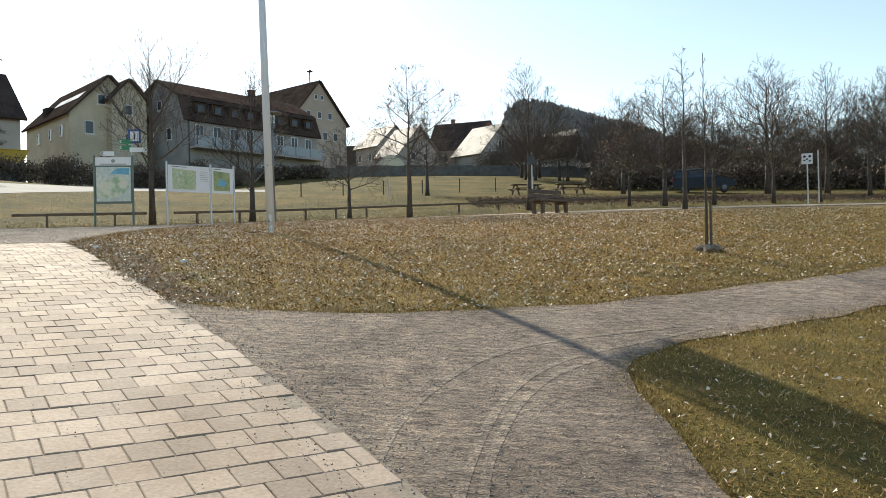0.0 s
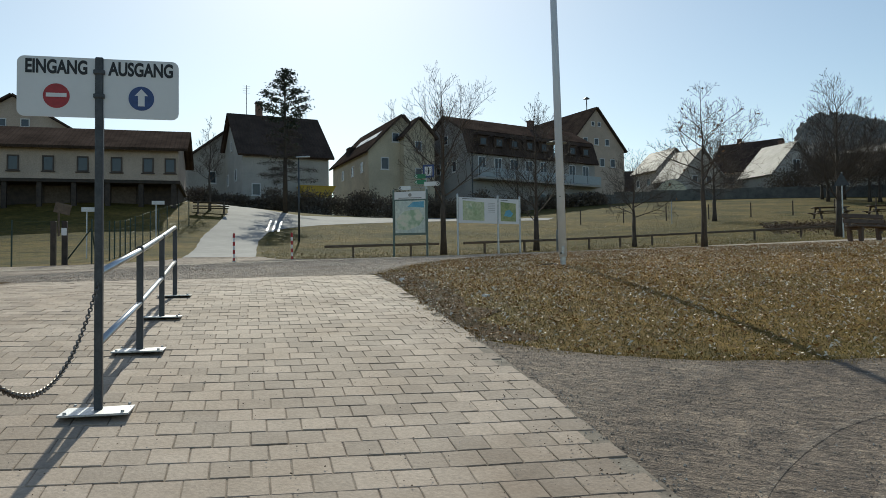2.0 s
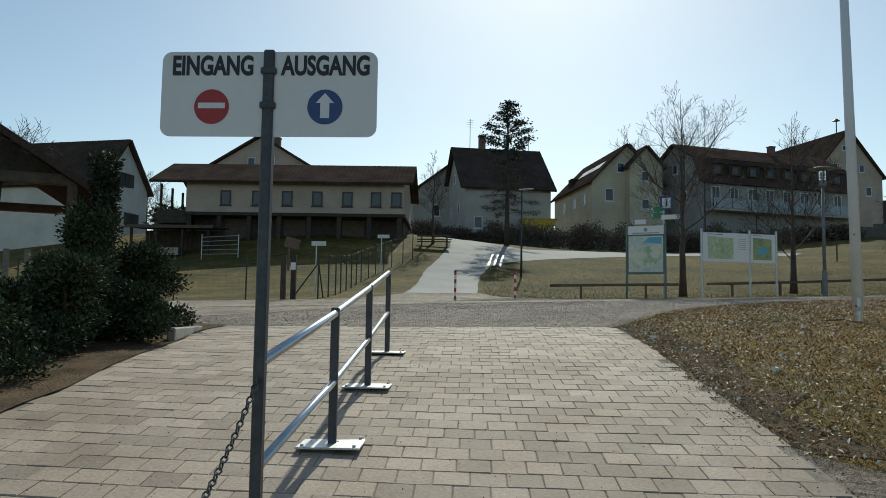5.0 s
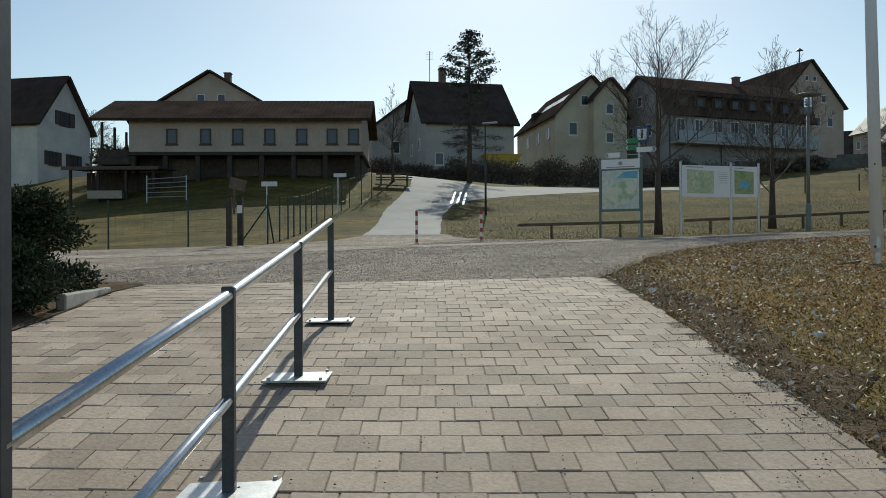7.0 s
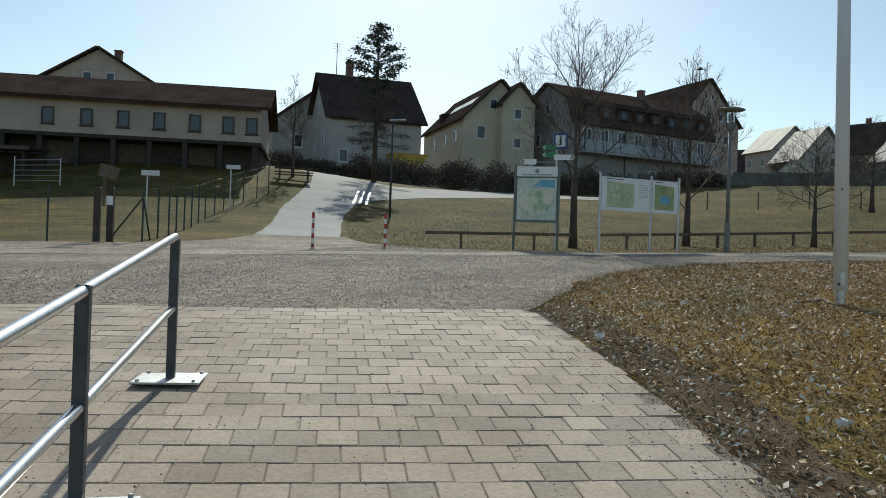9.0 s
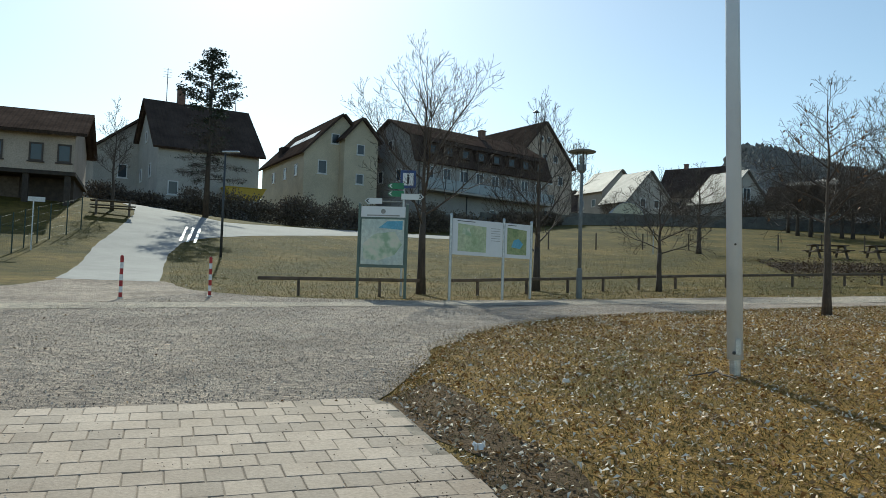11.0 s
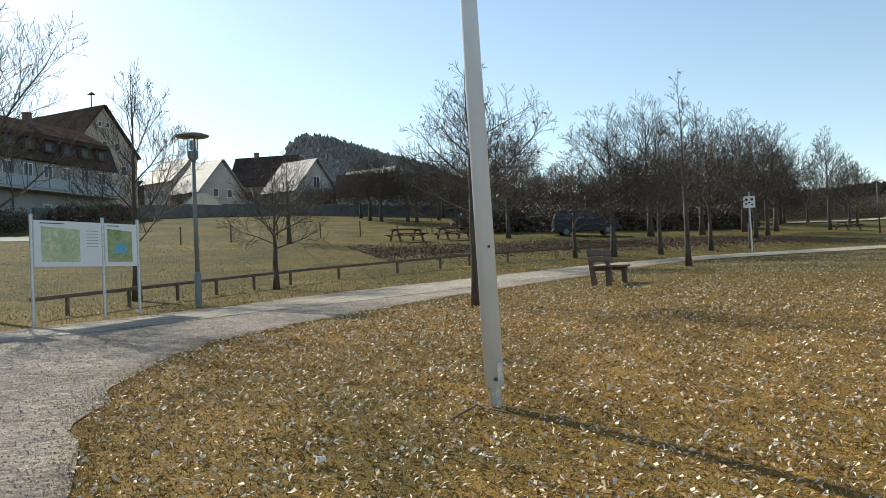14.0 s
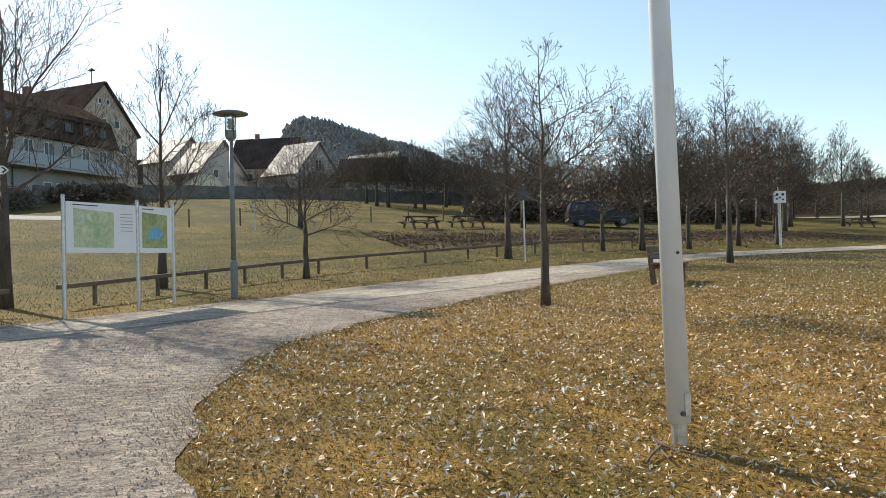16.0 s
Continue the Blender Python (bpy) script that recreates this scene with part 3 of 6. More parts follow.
part("gallery_roof", None, None, farm, mesh=roof_mesh("gallery_roof", (-0.6, 8.351, 4.254), (-2.3, 8.351, 4.254), (-2.3, 3.9, 6.16), (-0.6, 3.9, 6.16), 0.18, ROOF_RED))
part("gallery_roof", None, None, farm, mesh=roof_mesh("gallery_roof", (-0.6, 3.9, 6.16), (-2.3, 3.9, 6.16), (-2.3, -0.551, 4.254), (-0.6, -0.551, 4.254), 0.18, ROOF_RED))
part("gallery_floor", Shape().box((2.0, 7.0, 0.9), (-1.05, 3.9, 2.1), edge=0.02), DARK_WOOD, farm)
for i in range(4):
    part("gallery_post", Shape().box((0.14, 0.14, 1.9), (-1.9, 0.6 + i * 2.1, 3.4), edge=0.01), DARK_WOOD, farm)
    part("gallery_post", Shape().box((0.16, 0.16, 4.0), (-1.9, 0.6 + i * 2.1, -0.3), edge=0.01), DARK_WOOD, farm)
    part("gallery_rail", Shape().box((0.06, 1.9, 0.06), (-1.9, 1.6 + i * 1.9, 2.95), edge=0.01), DARK_WOOD, farm)


def lean_to(x, y, turn):
    """A low dark shed, open to the front, under a flat roof."""
    s = thing("lean_to_shed", (x, y, gz(x, y)), turn, "low dark open shed with a flat roof beside the farm", "shed")
    part("roof", Shape().box((5.6, 3.0, 0.14), (2.5, 1.2, 2.25), Euler((radians(3), 0, 0)).to_matrix(), edge=0.02), DARK_WOOD, s)
    part("fascia", Shape().box((5.6, 0.05, 0.2), (2.5, -0.33, 2.15), edge=0.01), WOOD, s)
    for i in range(4):
        part("post", Shape().box((0.14, 0.14, 2.6), (0.1 + i * 1.6, 0.0, 0.85), edge=0.01), DARK_WOOD, s)
    for i in range(18):
        part("board", Shape().box((0.26, 0.03, 2.6), (0.1 + i * 0.28, 2.4, 0.85), edge=0.004), DARK_WOOD, s)
    part("trough", Shape().prism([(-0.3, 0.4), (0.3, 0.4), (0.4, 0.85), (-0.4, 0.85)], 1.2, 3.2, "yz"), STEEL, s, "galvanized feed trough")


lean_to(-44.6, 32.7, 31)

house((-54.9, 62.0, 9.0), 120, 12, 14, 6.3, 10.5, RENDER_BEIGE, ROOF_DARK, "large beige house with a broad gable behind the farm", windows=[("l", 5.9, 8.0, 0.8, 0.8), ("l", 7.9, 8.0, 0.8, 0.8)], chimney=(1.5, 5.7, 10.7))
house((-64.0, 47.7, 6.9), 200, 11, 6.6, 5.6, 9.7, RENDER_WHITE, ROOF_DARK, "white house with steep dark roof and brown shutters",
      windows=[("l", 3.3, 6.3, 1.2, 1.15, 2), ("l", 2.2, 2.9, 1.0, 1.1, 2), ("l", 4.8, 2.9, 1.0, 1.1, 2)], frame_mat=FRAME_BROWN, shutters=FRAME_BROWN)
grey_house = house((-38.8, 62.2, 7.5), 43, 7.9, 10.5, 5.8, 10.2, RENDER_GREY, ROOF_DARK, "grey rendered house with a steep dark tiled roof", windows=[("l", 3.0, 4.2, 0.8, 1.1), ("l", 7.0, 4.2, 0.8, 1.1), ("l", 5.2, 7.2, 0.7, 0.9), ("f", 1.2, 2.6, 0.8, 1.1)], chimney=(2.6, 5.3, 11.6))
for ax, ah in ((1.4, 13.2), (7.2, 12.4)):
    mast = Shape().tube([(ax, 5.2, 9.8), (ax, 5.2, ah)], 0.03, 6)
    for k in range(4):
        mast.tube([(ax - 0.35, 5.2, ah - 0.1 - k * 0.22), (ax + 0.35, 5.2, ah - 0.1 - k * 0.22)], 0.012, 4)
    part("antenna", mast, DARK_STEEL, grey_house)
house((-39.8, 73.5, 8.4), 133, 9, 10.5, 5.6, 9.6, RENDER_GREY, ROOF_RED, "grey house wing with brown tiled roof", windows=[("l", 8.2, 3.8, 0.8, 1.2), ("l", 5.5, 3.8, 0.8, 1.2)])
# yellow house with a roof window band
yellow = house((-27.35, 81.5, 7.9), 131.3, 13.7, 7.4, 7.5, 11.3, RENDER_YELLOW, ROOF_RED, "pale yellow apartment house with skylights in its brown roof",
               windows=[("l", 5.6, 6.2, 0.9, 1.3), ("l", 4.4, 9.0, 0.8, 1.0), ("b", 2.2, 6.0, 0.8, 1.1), ("b", 5.6, 6.0, 0.8, 1.1), ("b", 9.4, 6.0, 0.8, 1.1)])
for k in range(2):
    part("skylight", Shape().box((3.6, 1.0, 0.12), (3.4 + k * 3.9, 5.62, 9.58), Euler((radians(-45.8), 0, 0)).to_matrix(), edge=0.02), FRAME_WHITE, yellow, "long pale skylight")
part("dormer", Shape().box((1.3, 1.6, 1.1), (9.5, 6.0, 8.75), edge=0.02), ROOF_RED, yellow)
house((-26.9, 80.2, 8.5), 131.3, 4, 3.4, 8.4, 10.3, RENDER_YELLOW, ROOF_RED, "narrow yellow gabled annex of the apartment house", windows=[("l", 1.8, 7.4, 0.8, 1.0), ("l", 1.8, 4.6, 0.8, 1.0)])
# long grey house with a mansard roof and balconies
W_LONG = 8.6
longhouse = house((-22.7, 79.2, 9.6), 52.4, 17.8, W_LONG, 5.6, 9.6, RENDER_SHADE, ROOF_DARK, "long grey house with a mansard roof and blue-grey balconies",
                  profile=[(0, -3.0), (W_LONG, -3.0), (W_LONG, 5.6), (W_LONG - 0.8, 7.7), (W_LONG / 2, 9.6), (0.8, 7.7), (0, 5.6)],
                  windows=[("f", 1.5 + 2.12 * i, 3.95, 1.0, 2.1, 2) for i in range(8)] + [("f", 9.8 + 1.45 * i, 0.95, 0.9, 1.2) for i in range(5)] + [("l", 2.8, 4.2, 0.8, 1.2), ("l", 5.8, 4.2, 0.8, 1.2), ("l", 4.3, 7.2, 0.8, 1.0)], chimney=(11.3, 3.6, 10.3))
part("balcony_floor", Shape().box((17.3, 1.3, 0.2), (8.9, -0.66, 2.6), edge=0.02), RENDER_GREY, longhouse)
for i in range(8):
    part("balcony_panel", Shape().box((2.06, 0.05, 0.95), (1.35 + i * 2.16, -1.28, 3.22), edge=0.01), RAIL_GLASS, longhouse)
    part("dormer", Shape().box((1.3, 1.0, 1.1), (1.6 + 2.1 * i, 0.35, 6.65), edge=0.02).box((1.5, 1.3, 0.1), (1.6 + 2.1 * i, 0.25, 7.25)), ROOF_DARK, longhouse)
    window(longhouse, pose(1.6 + 2.1 * i, -0.155, 6.6), 0.9, 0.8, FRAME_BROWN)
part("downpipe", Shape().tube([(6.2, -0.1, -1), (6.2, -0.1, 5.5)], 0.06, 6), DARK_STEEL, longhouse)
part("downpipe", Shape().tube([(0.2, -0.1, -1), (0.2, -0.1, 5.5)], 0.06, 6), DARK_STEEL, longhouse)
# tall gabled house behind it
tall = house((-11.0, 121.5, 12.4), 137, 15, 10.4, 8.4, 14.3, RENDER_BEIGE, ROOF_RED, "tall beige gabled house with a siren on its ridge", chimney=(3.0, 4.2, 14.6),
             windows=[("l", 2.2 + 2.0 * i, 6.4, 0.9, 1.2) for i in range(4)] + [("l", 3.2 + 2.0 * i, 9.4, 0.8, 1.0) for i in range(3)] + [("l", 4.6, 12, 0.6, 0.7), ("l", 5.8, 12, 0.6, 0.7)])
part("siren", Shape().tube([(2.0, 5.2, 14.0), (2.0, 5.2, 16.2)], 0.07, 8).tube([(2.0, 5.2, 16.1), (2.0, 5.2, 16.4)], [0.5, 0.12], 12), DARK_STEEL, tall)


def small_house(corner, L, W, eave, ridge, wall, roof, label, wins=(), chim=None):
    """A house seen over its near corner, gable to the right of it."""
    x, y, z = corner
    return house((x + 0.75 * W, y + 0.66 * W, z), 131.3, L, W, eave, ridge, wall, roof, label, windows=wins, chimney=chim)


# grey render on these pale-walled houses stands in for the shade on their gables
small_house((-7.0, 134.1, 12.2), 6.0, 7.6, 7.2, 10.8, RENDER_GREY, ROOF_GREY, "house with a sunlit pale roof, walls greyed for shade", [("b", 2.0, 5.4, 0.9, 1.2), ("b", 4.8, 5.4, 0.9, 1.2), ("l", 3.8, 5.2, 1.6, 1.8, 2), ("l", 3.8, 8.2, 0.8, 1.0), ("l", 1.6, 2.6, 0.9, 1.1), ("l", 5.6, 2.6, 0.9, 1.1)])
small_house((-3.4, 124.1, 12.0), 5.2, 9.0, 4.6, 9.3, RENDER_GREY, ROOF_GREY, "gabled house with a bright sunlit roof, walls greyed for shade", [("l", 3.2, 4.6, 1.0, 1.2), ("l", 5.8, 4.6, 1.0, 1.2), ("l", 2.4, 2.0, 1.0, 1.2), ("l", 6.6, 2.0, 1.0, 1.2)])
house((1.7, 137.4, 12.2), -23.6, 9.5, 8.0, 6.6, 11.4, RENDER_BEIGE, ROOF_DARK, "house with a dark tiled roof and two chimneys", windows=[("f", 3.0, 5.0, 1.0, 1.2), ("f", 6.4, 5.0, 1.0, 1.2)], chimney=(3, 4, 12.2))
small_house((9.1, 119.2, 12.4), 5.6, 9.4, 3.6, 8.2, RENDER_GREY, ROOF_GREY, "pale house with a wide gable window, walls greyed for shade", [("l", 4.7, 5.0, 1.4, 1.7, 2), ("l", 2.6, 2.2, 0.9, 1.1), ("l", 6.8, 2.2, 0.9, 1.1)], (3, 4.2, 8.9))
house((13.6, 112.4, 11.4), -20, 8.0, 7.0, 2.8, 5.9, RENDER_WHITE, ROOF_RED, "low house with a red tiled roof behind bare trees", windows=[("f", 2.5, 1.8, 0.9, 1.1)])
small_house((21.0, 118.0, 11.4), 8.0, 7.0, 4.2, 7.8, RENDER_BEIGE, ROOF_GREY, "house with a pale roof behind bare trees", [("l", 3.5, 4.4, 0.9, 1.1)])
house((-40, 156, 12.0), 3, 60, 10, 6.5, 11.0, RENDER_BEIGE, ROOF_DARK, "long roof of a far house behind the gables")
house((92, 150, 9.5), -12, 22, 9, 3.0, 7.0, RENDER_WHITE, ROOF_RED, "far low house with a long red roof", windows=[("f", 3 + 3 * i, 1.8, 1.2, 1.2) for i in range(6)])


# ---- trees ----
def grow_tree(height, trunk_r, clear, reach, seed, limbs=16, twig_levels=2, upright=0.6, lean=0.0, fan=4, thin=0.004):
    """Trunk and limbs of a bare tree; returns two shapes (trunk, crown) and the twig ends."""
    rnd = random.Random(seed)
    trunk, crown, ends = Shape(), Shape(), []
    pts, rad = [], []
    wob = [rnd.uniform(-1, 1) * 0.012 * height for _ in range(8)]
    n = 9
    for i in range(n + 1):
        t = i / n
        pts.append(Vector((lean * t * height * 0.1 + wob[i % 4] * t, wob[4 + i % 4] * t, t * height * 0.97 - 0.05)))
        rad.append(trunk_r * (1.25 if i == 0 else 1.0) * (1 - t) ** (0.85 if t < clear + 0.05 else 1.5) + 0.005)
    cut = max(2, int(n * clear) + 1)
    trunk.tube(pts[:cut + 1], rad[:cut + 1], 8)
    crown.tube(pts[cut:], rad[cut:], 6)

    def along(t):
        k = min(n - 1, int(t * n))
        return pts[k].lerp(pts[k + 1], t * n - k), rad[k]

    def shoot(base, way, length, r, level):
        segs = (5, 4, 3, 2)[level]
        p, d, line, rr = base.copy(), way.normalized(), [base.copy()], [r]
        for s in range(segs):
            bend = Vector((rnd.uniform(-1, 1), rnd.uniform(-1, 1), rnd.uniform(-1, 1))) * (0.15, 0.19, 0.2, 0.16)[level]
            d = (d + bend + Vector((0, 0, 0.09 * upright))).normalized()
            p = p + d * length / segs
            line.append(p.copy())
            rr.append(max(thin, r * (1 - (s + 1) / segs * 0.8)))
        crown.tube(line, rr, 5 if level == 0 else 3, cap=False)
        ends.append((line[-1], d))
        ends.append((line[-2], d))
        if level < twig_levels:
            full = (reach, reach * 0.42, reach * 0.2)[level]
            m = max(3 - level, round((fan + 6, fan + 2, fan - 1)[level] * min(1.1, length / full)))
            spin = rnd.uniform(0, 6.28)
            for k in range(m):
                t = 0.2 + 0.78 * (k + rnd.uniform(0.1, 0.9)) / m
                q = min(segs - 1, int(t * segs))
                b = line[q].lerp(line[q + 1], t * segs - q)
                axis = (line[q + 1] - line[q]).normalized()
                spin += 2.4 + rnd.uniform(-0.6, 0.6)
                side = Matrix.Rotation(spin, 3, axis) @ axis.orthogonal().normalized()
                wide = radians(rnd.uniform(32, 62))
                w = axis * math.cos(wide) + side * math.sin(wide) + Vector((0, 0, 0.12 + 0.1 * upright))
                shoot(b, w, length * (0.24 + 0.42 * (1 - t)) * rnd.uniform(0.75, 1.3), max(thin, rr[q] * 0.55), level + 1)

    turn = rnd.uniform(0, 6.28)
    limbs = round(limbs * 1.35)
    for i in range(limbs):
        t = clear + (0.97 - clear) * ((i + rnd.random() * 0.7) / limbs) ** 1.3
        b, r = along(min(t, 0.985))
        turn += 2.4 + rnd.uniform(-0.5, 0.5)
        k = (t - clear) / (1 - clear)
        length = reach * (0.1 + 1.05 * (1 - k) ** 0.75) * min(1, 0.8 + k * 1.6) * rnd.uniform(0.78, 1.15)
        rise = 0.26 + upright * (0.32 + 0.95 * k)
        shoot(b, Vector((math.cos(turn), math.sin(turn), rise)), length, max(0.006, min(r * 0.6, 0.009 + length * 0.0085)), 0)
    return trunk, crown, ends


def leaf_cards(ends, count, size, seed, scatter=0.025):
    rnd = random.Random(seed)
    s = Shape()
    for _ in range(count):
        p, d = rnd.choice(ends)
        p = p + Vector((rnd.gauss(0, scatter), rnd.gauss(0, scatter), rnd.gauss(0, scatter)))
        a = Vector((rnd.uniform(-1, 1), rnd.uniform(-1, 1), rnd.uniform(-1, 0.4))).normalized() * size * rnd.uniform(0.6, 1.3)
        b = a.orthogonal().normalized() * size * 0.45
        s.add([p, p + a * 0.5 + b, p + a, p + a * 0.5 - b + a.cross(b) * 0.4], [(0, 1, 2, 3)])
    return s


def tree(x, y, height, trunk_r, clear, reach, seed, label, limbs=16, levels=2, upright=0.6, leaves=0, lean=0.0, fan=4, turn=0.0):
    tk, cr, ends = grow_tree(height, trunk_r, clear, reach, seed, limbs, levels, upright, lean, fan, min(0.0095, 0.0018 + 0.00010 * math.hypot(x + 3, y - 8)))
    t = thing("tree", (x, y, gz(x, y)), turn, label, "tree")
    part("trunk", tk, BARK, t, smooth=True)
    part("crown", cr, TWIGS, t)
    if leaves:
        part("leaves", leaf_cards(ends, leaves, 0.09, seed), BROWN_LEAF, t, "withered brown leaves still hanging on the twigs")
    return t


BARE = "bare winter tree standing in dry grass"
tree(-9.35, 28.9, 7.0, 0.115, 0.28, 2.8, 3, "tall bare tree with upswept branches behind the map boards", 10, 3, 1.0, fan=5)
tree(-6.6, 32.4, 6.4, 0.11, 0.18, 2.2, 5, "bare tree with many steep stems beside the map boards", 11, 3, 1.25, fan=5)
tree(-2.9, 33.8, 3.9, 0.085, 0.32, 1.8, 8, "slender bare tree beside the low rail", 10, 3, 0.4)
tree(-0.27, 24.3, 4.7, 0.08, 0.38, 1.65, 11, "bare tree with spreading limbs in the lawn", 13, 3, 0.55, leaves=60, fan=4)
tree(5.3, 38.9, 7.3, 0.13, 0.22, 2.5, 14, "bushy bare tree beside the low rail", 16, 3, 0.95, fan=5)
tree(11.2, 34.0, 7.2, 0.10, 0.32, 1.2, 17, "tall bare tree with a long thin leader", 18, 3, 0.5, leaves=120, fan=3)
tree(10.9, 41.8, 5.0, 0.09, 0.25, 1.9, 20, "small tree with withered brown leaves", 16, 2, 0.6, leaves=900)
tree(12.7, 41.6, 7.0, 0.13, 0.22, 2.7, 23, BARE, 20, 3, 0.6, fan=5)
tree(15.5, 42.2, 6.5, 0.11, 0.24, 2.4, 26, BARE, 18, 3, 0.6, leaves=200, fan=5)
tree(19.3, 43.6, 6.9, 0.11, 0.22, 2.4, 29, "tree with a few withered leaves beside the path", 18, 3, 0.7, leaves=800)
tree(22.3, 44.4, 3.4, 0.09, 0.4, 0.8, 31, "pollarded small tree beside the path", 10, 2, 0.7)
tree(25.8, 59.0, 10.2, 0.22, 0.2, 4.3, 32, "large bare tree with a round crown", 20, 3, 0.6)
tree(30.8, 60.0, 10.0, 0.2, 0.2, 4.2, 35, "large bare tree with a round crown", 20, 3, 0.6)
tree(38.2, 64.6, 10.2, 0.2, 0.2, 4.2, 38, "large tree with some withered leaves", 20, 3, 0.6, leaves=1500)
tree(41.4, 64.6, 9.4, 0.18, 0.22, 3.9, 41, "large bare tree with a round crown", 20, 2, 0.6, fan=6)
tree(49.0, 66.7, 9.6, 0.15, 0.28, 2.6, 44, "tall bare birch beside a picnic table", 20, 2, 0.9, fan=6)
tree(56.5, 71.9, 7.2, 0.14, 0.28, 2.5, 47, BARE, 18, 2, 0.7, fan=5)
tree(59.7, 74.1, 6.8, 0.14, 0.28, 2.5, 50, BARE, 18, 2, 0.7, fan=5)
tree(30.6, 54.0, 7.6, 0.14, 0.34, 2.6, 96, "bare tree on the bank below the terrace", 18, 3, 0.6, leaves=500)
tree(34.5, 57.5, 8.2, 0.15, 0.32, 2.9, 99, "bare tree on the bank below the terrace", 18, 3, 0.6)
tree(0.55, 58.3, 5.8, 0.14, 0.26, 2.3, 53, "low wide bare tree in the meadow", 18, 2, 0.35, fan=5)
tree(15.0, 59.0, 7.4, 0.16, 0.22, 3.4, 56, BARE, 20, 2, 0.6, fan=6)
tree(-31.2, 46.2, 6.6, 0.09, 0.3, 1.3, 59, "thin bare tree beside a bench at the lane", 14, 2, 1.0)


# ---- flagpole ----
def flagpole():
    x, y = -2.93, 16.7
    f = thing("flagpole", (x, y, gz(x, y)), 0, "tall white flagpole with a steel foot in the lawn", "flagpole")
    f.rotation_euler = (0, radians(-1.0), 0)
    part("foot", Shape().tube([(0, 0, -0.1), (0, 0, 0.2)], 0.055, 12), STEEL, f, "grey steel hinge foot")
    part("pole", Shape().tube([(0, 0, 0.17), (0, 0, 4), (0, 0, 9.9)], [0.082, 0.072, 0.045], 16), POLE_PAINT, f, smooth=True)
    part("hinge_bolt", Shape().tube([(-0.02, -0.075, 0.24), (-0.02, -0.092, 0.24)], 0.018, 8), DARK_STEEL, f)
    part("cover_plate", Shape().box((0.05, 0.012, 0.16), (0.02, -0.083, 0.3), edge=0.003), STEEL, f)
    part("bolt", Shape().tube([(0, -0.07, 1.35), (0, -0.086, 1.35)], 0.012, 8), DARK_STEEL, f)
    cloth = Shape()
    nx, nz = 10, 16
    ways = Vector((0.88, 0.47, 0))
    side = Vector((-0.47, 0.88, 0))
    v = []
    for j in range(nz + 1):
        for i in range(nx + 1):
            u = i / nx
            v.append(ways * (0.09 + u * 0.95) + side * (0.07 * math.sin(u * 7 + j * 0.5) * u) + Vector((0, 0, 6.05 + j / nz * 3.4 - 0.15 * u)))
    cloth.add(v, [(j * (nx + 1) + i, j * (nx + 1) + i + 1, (j + 1) * (nx + 1) + i + 1, (j + 1) * (nx + 1) + i) for j in range(nz) for i in range(nx)])
    part("flag", cloth, CLOTH, f, "long hanging banner", smooth=True)
    part("finial", Shape().tube([(0, 0, 9.88), (0, 0, 9.96), (0, 0, 10.02)], [0.06, 0.06, 0.01], 10), STEEL, f)


flagpole()


# ---- handrail with the entrance sign ----
POSTS = [(-4.107, 5.433), (-5.05, 7.0), (-6.02, 8.56), (-7.11, 10.25)]
RAIL_TURN = math.degrees(math.atan2(10.25 - 5.45, -7.11 + 4.08))


def handrail():
    x0, y0 = POSTS[0]
    z0 = gz(x0, y0)
    r = thing("handrail", (x0, y0, z0), 0, "stainless steel handrail on dark posts with bolted foot plates", "handrail")
    tops = []
    for i, (x, y) in enumerate(POSTS):
        z = gz(x, y) - z0 + 0.02
        turn = Euler((0, 0, radians(RAIL_TURN))).to_matrix()
        if i:
            part("post", Shape().box((0.05, 0.055, 0.92), (x - x0, y - y0, z + 0.46), turn, edge=0.006), DARK_STEEL, r)
        plate = part("foot_plate", Shape().box((0.42, 0.42, 0.014), (x - x0, y - y0, z + 0.012), turn, edge=0.003), STEEL, r, "galvanized foot plate")
        for a in (-1, 1):
            for b in (-1, 1):
                o = turn @ Vector((a * 0.17, b * 0.17, 0))
                part("bolt", Shape().tube([(x - x0 + o.x, y - y0 + o.y, z + 0.018), (x - x0 + o.x, y - y0 + o.y, z + 0.034)], 0.011, 6), STEEL, plate)
        tops.append(Vector((x - x0, y - y0, z)))
    for drop, rad, nm in ((0.0, 0.026, "top_rail"), (0.46, 0.024, "lower_rail")):
        line = [Vector((p.x, p.y, z - z0 - drop)) for p, z in zip(tops, (1.69, 1.912, 2.145, 2.39))]
        d = (line[-1] - line[-2]).normalized()
        if nm == "top_rail":
            e = line[-1]
            line = line[:-1] + [e - d * 0.02, e + d * 0.035 - Vector((0, 0, 0.012)), e + d * 0.06 - Vector((0, 0, 0.05)), e + d * 0.065 - Vector((0, 0, 0.12))]
        part(nm, Shape().tube(line, rad, 12), BRIGHT_STEEL, r, smooth=True)


handrail()


def text_part(body, size, at, mat, parent, name="lettering", squeeze=0.8, bold=0.03):
    cu = bpy.data.curves.new(name, "FONT")
    cu.body, cu.size, cu.align_x, cu.align_y, cu.extrude, cu.offset = body, size, "CENTER", "CENTER", 0.0008, size * bold
    tmp = bpy.data.objects.new(name, cu)
    scene.collection.objects.link(tmp)
    me = bpy.data.meshes.new_from_object(tmp.evaluated_get(bpy.context.evaluated_depsgraph_get()))
    bpy.data.objects.remove(tmp)
    me.materials.append(mat)
    ob = new(name, me)
    ob.parent = parent
    ob.matrix_basis = at @ Matrix.Diagonal((squeeze, 1, 1, 1))
    return ob


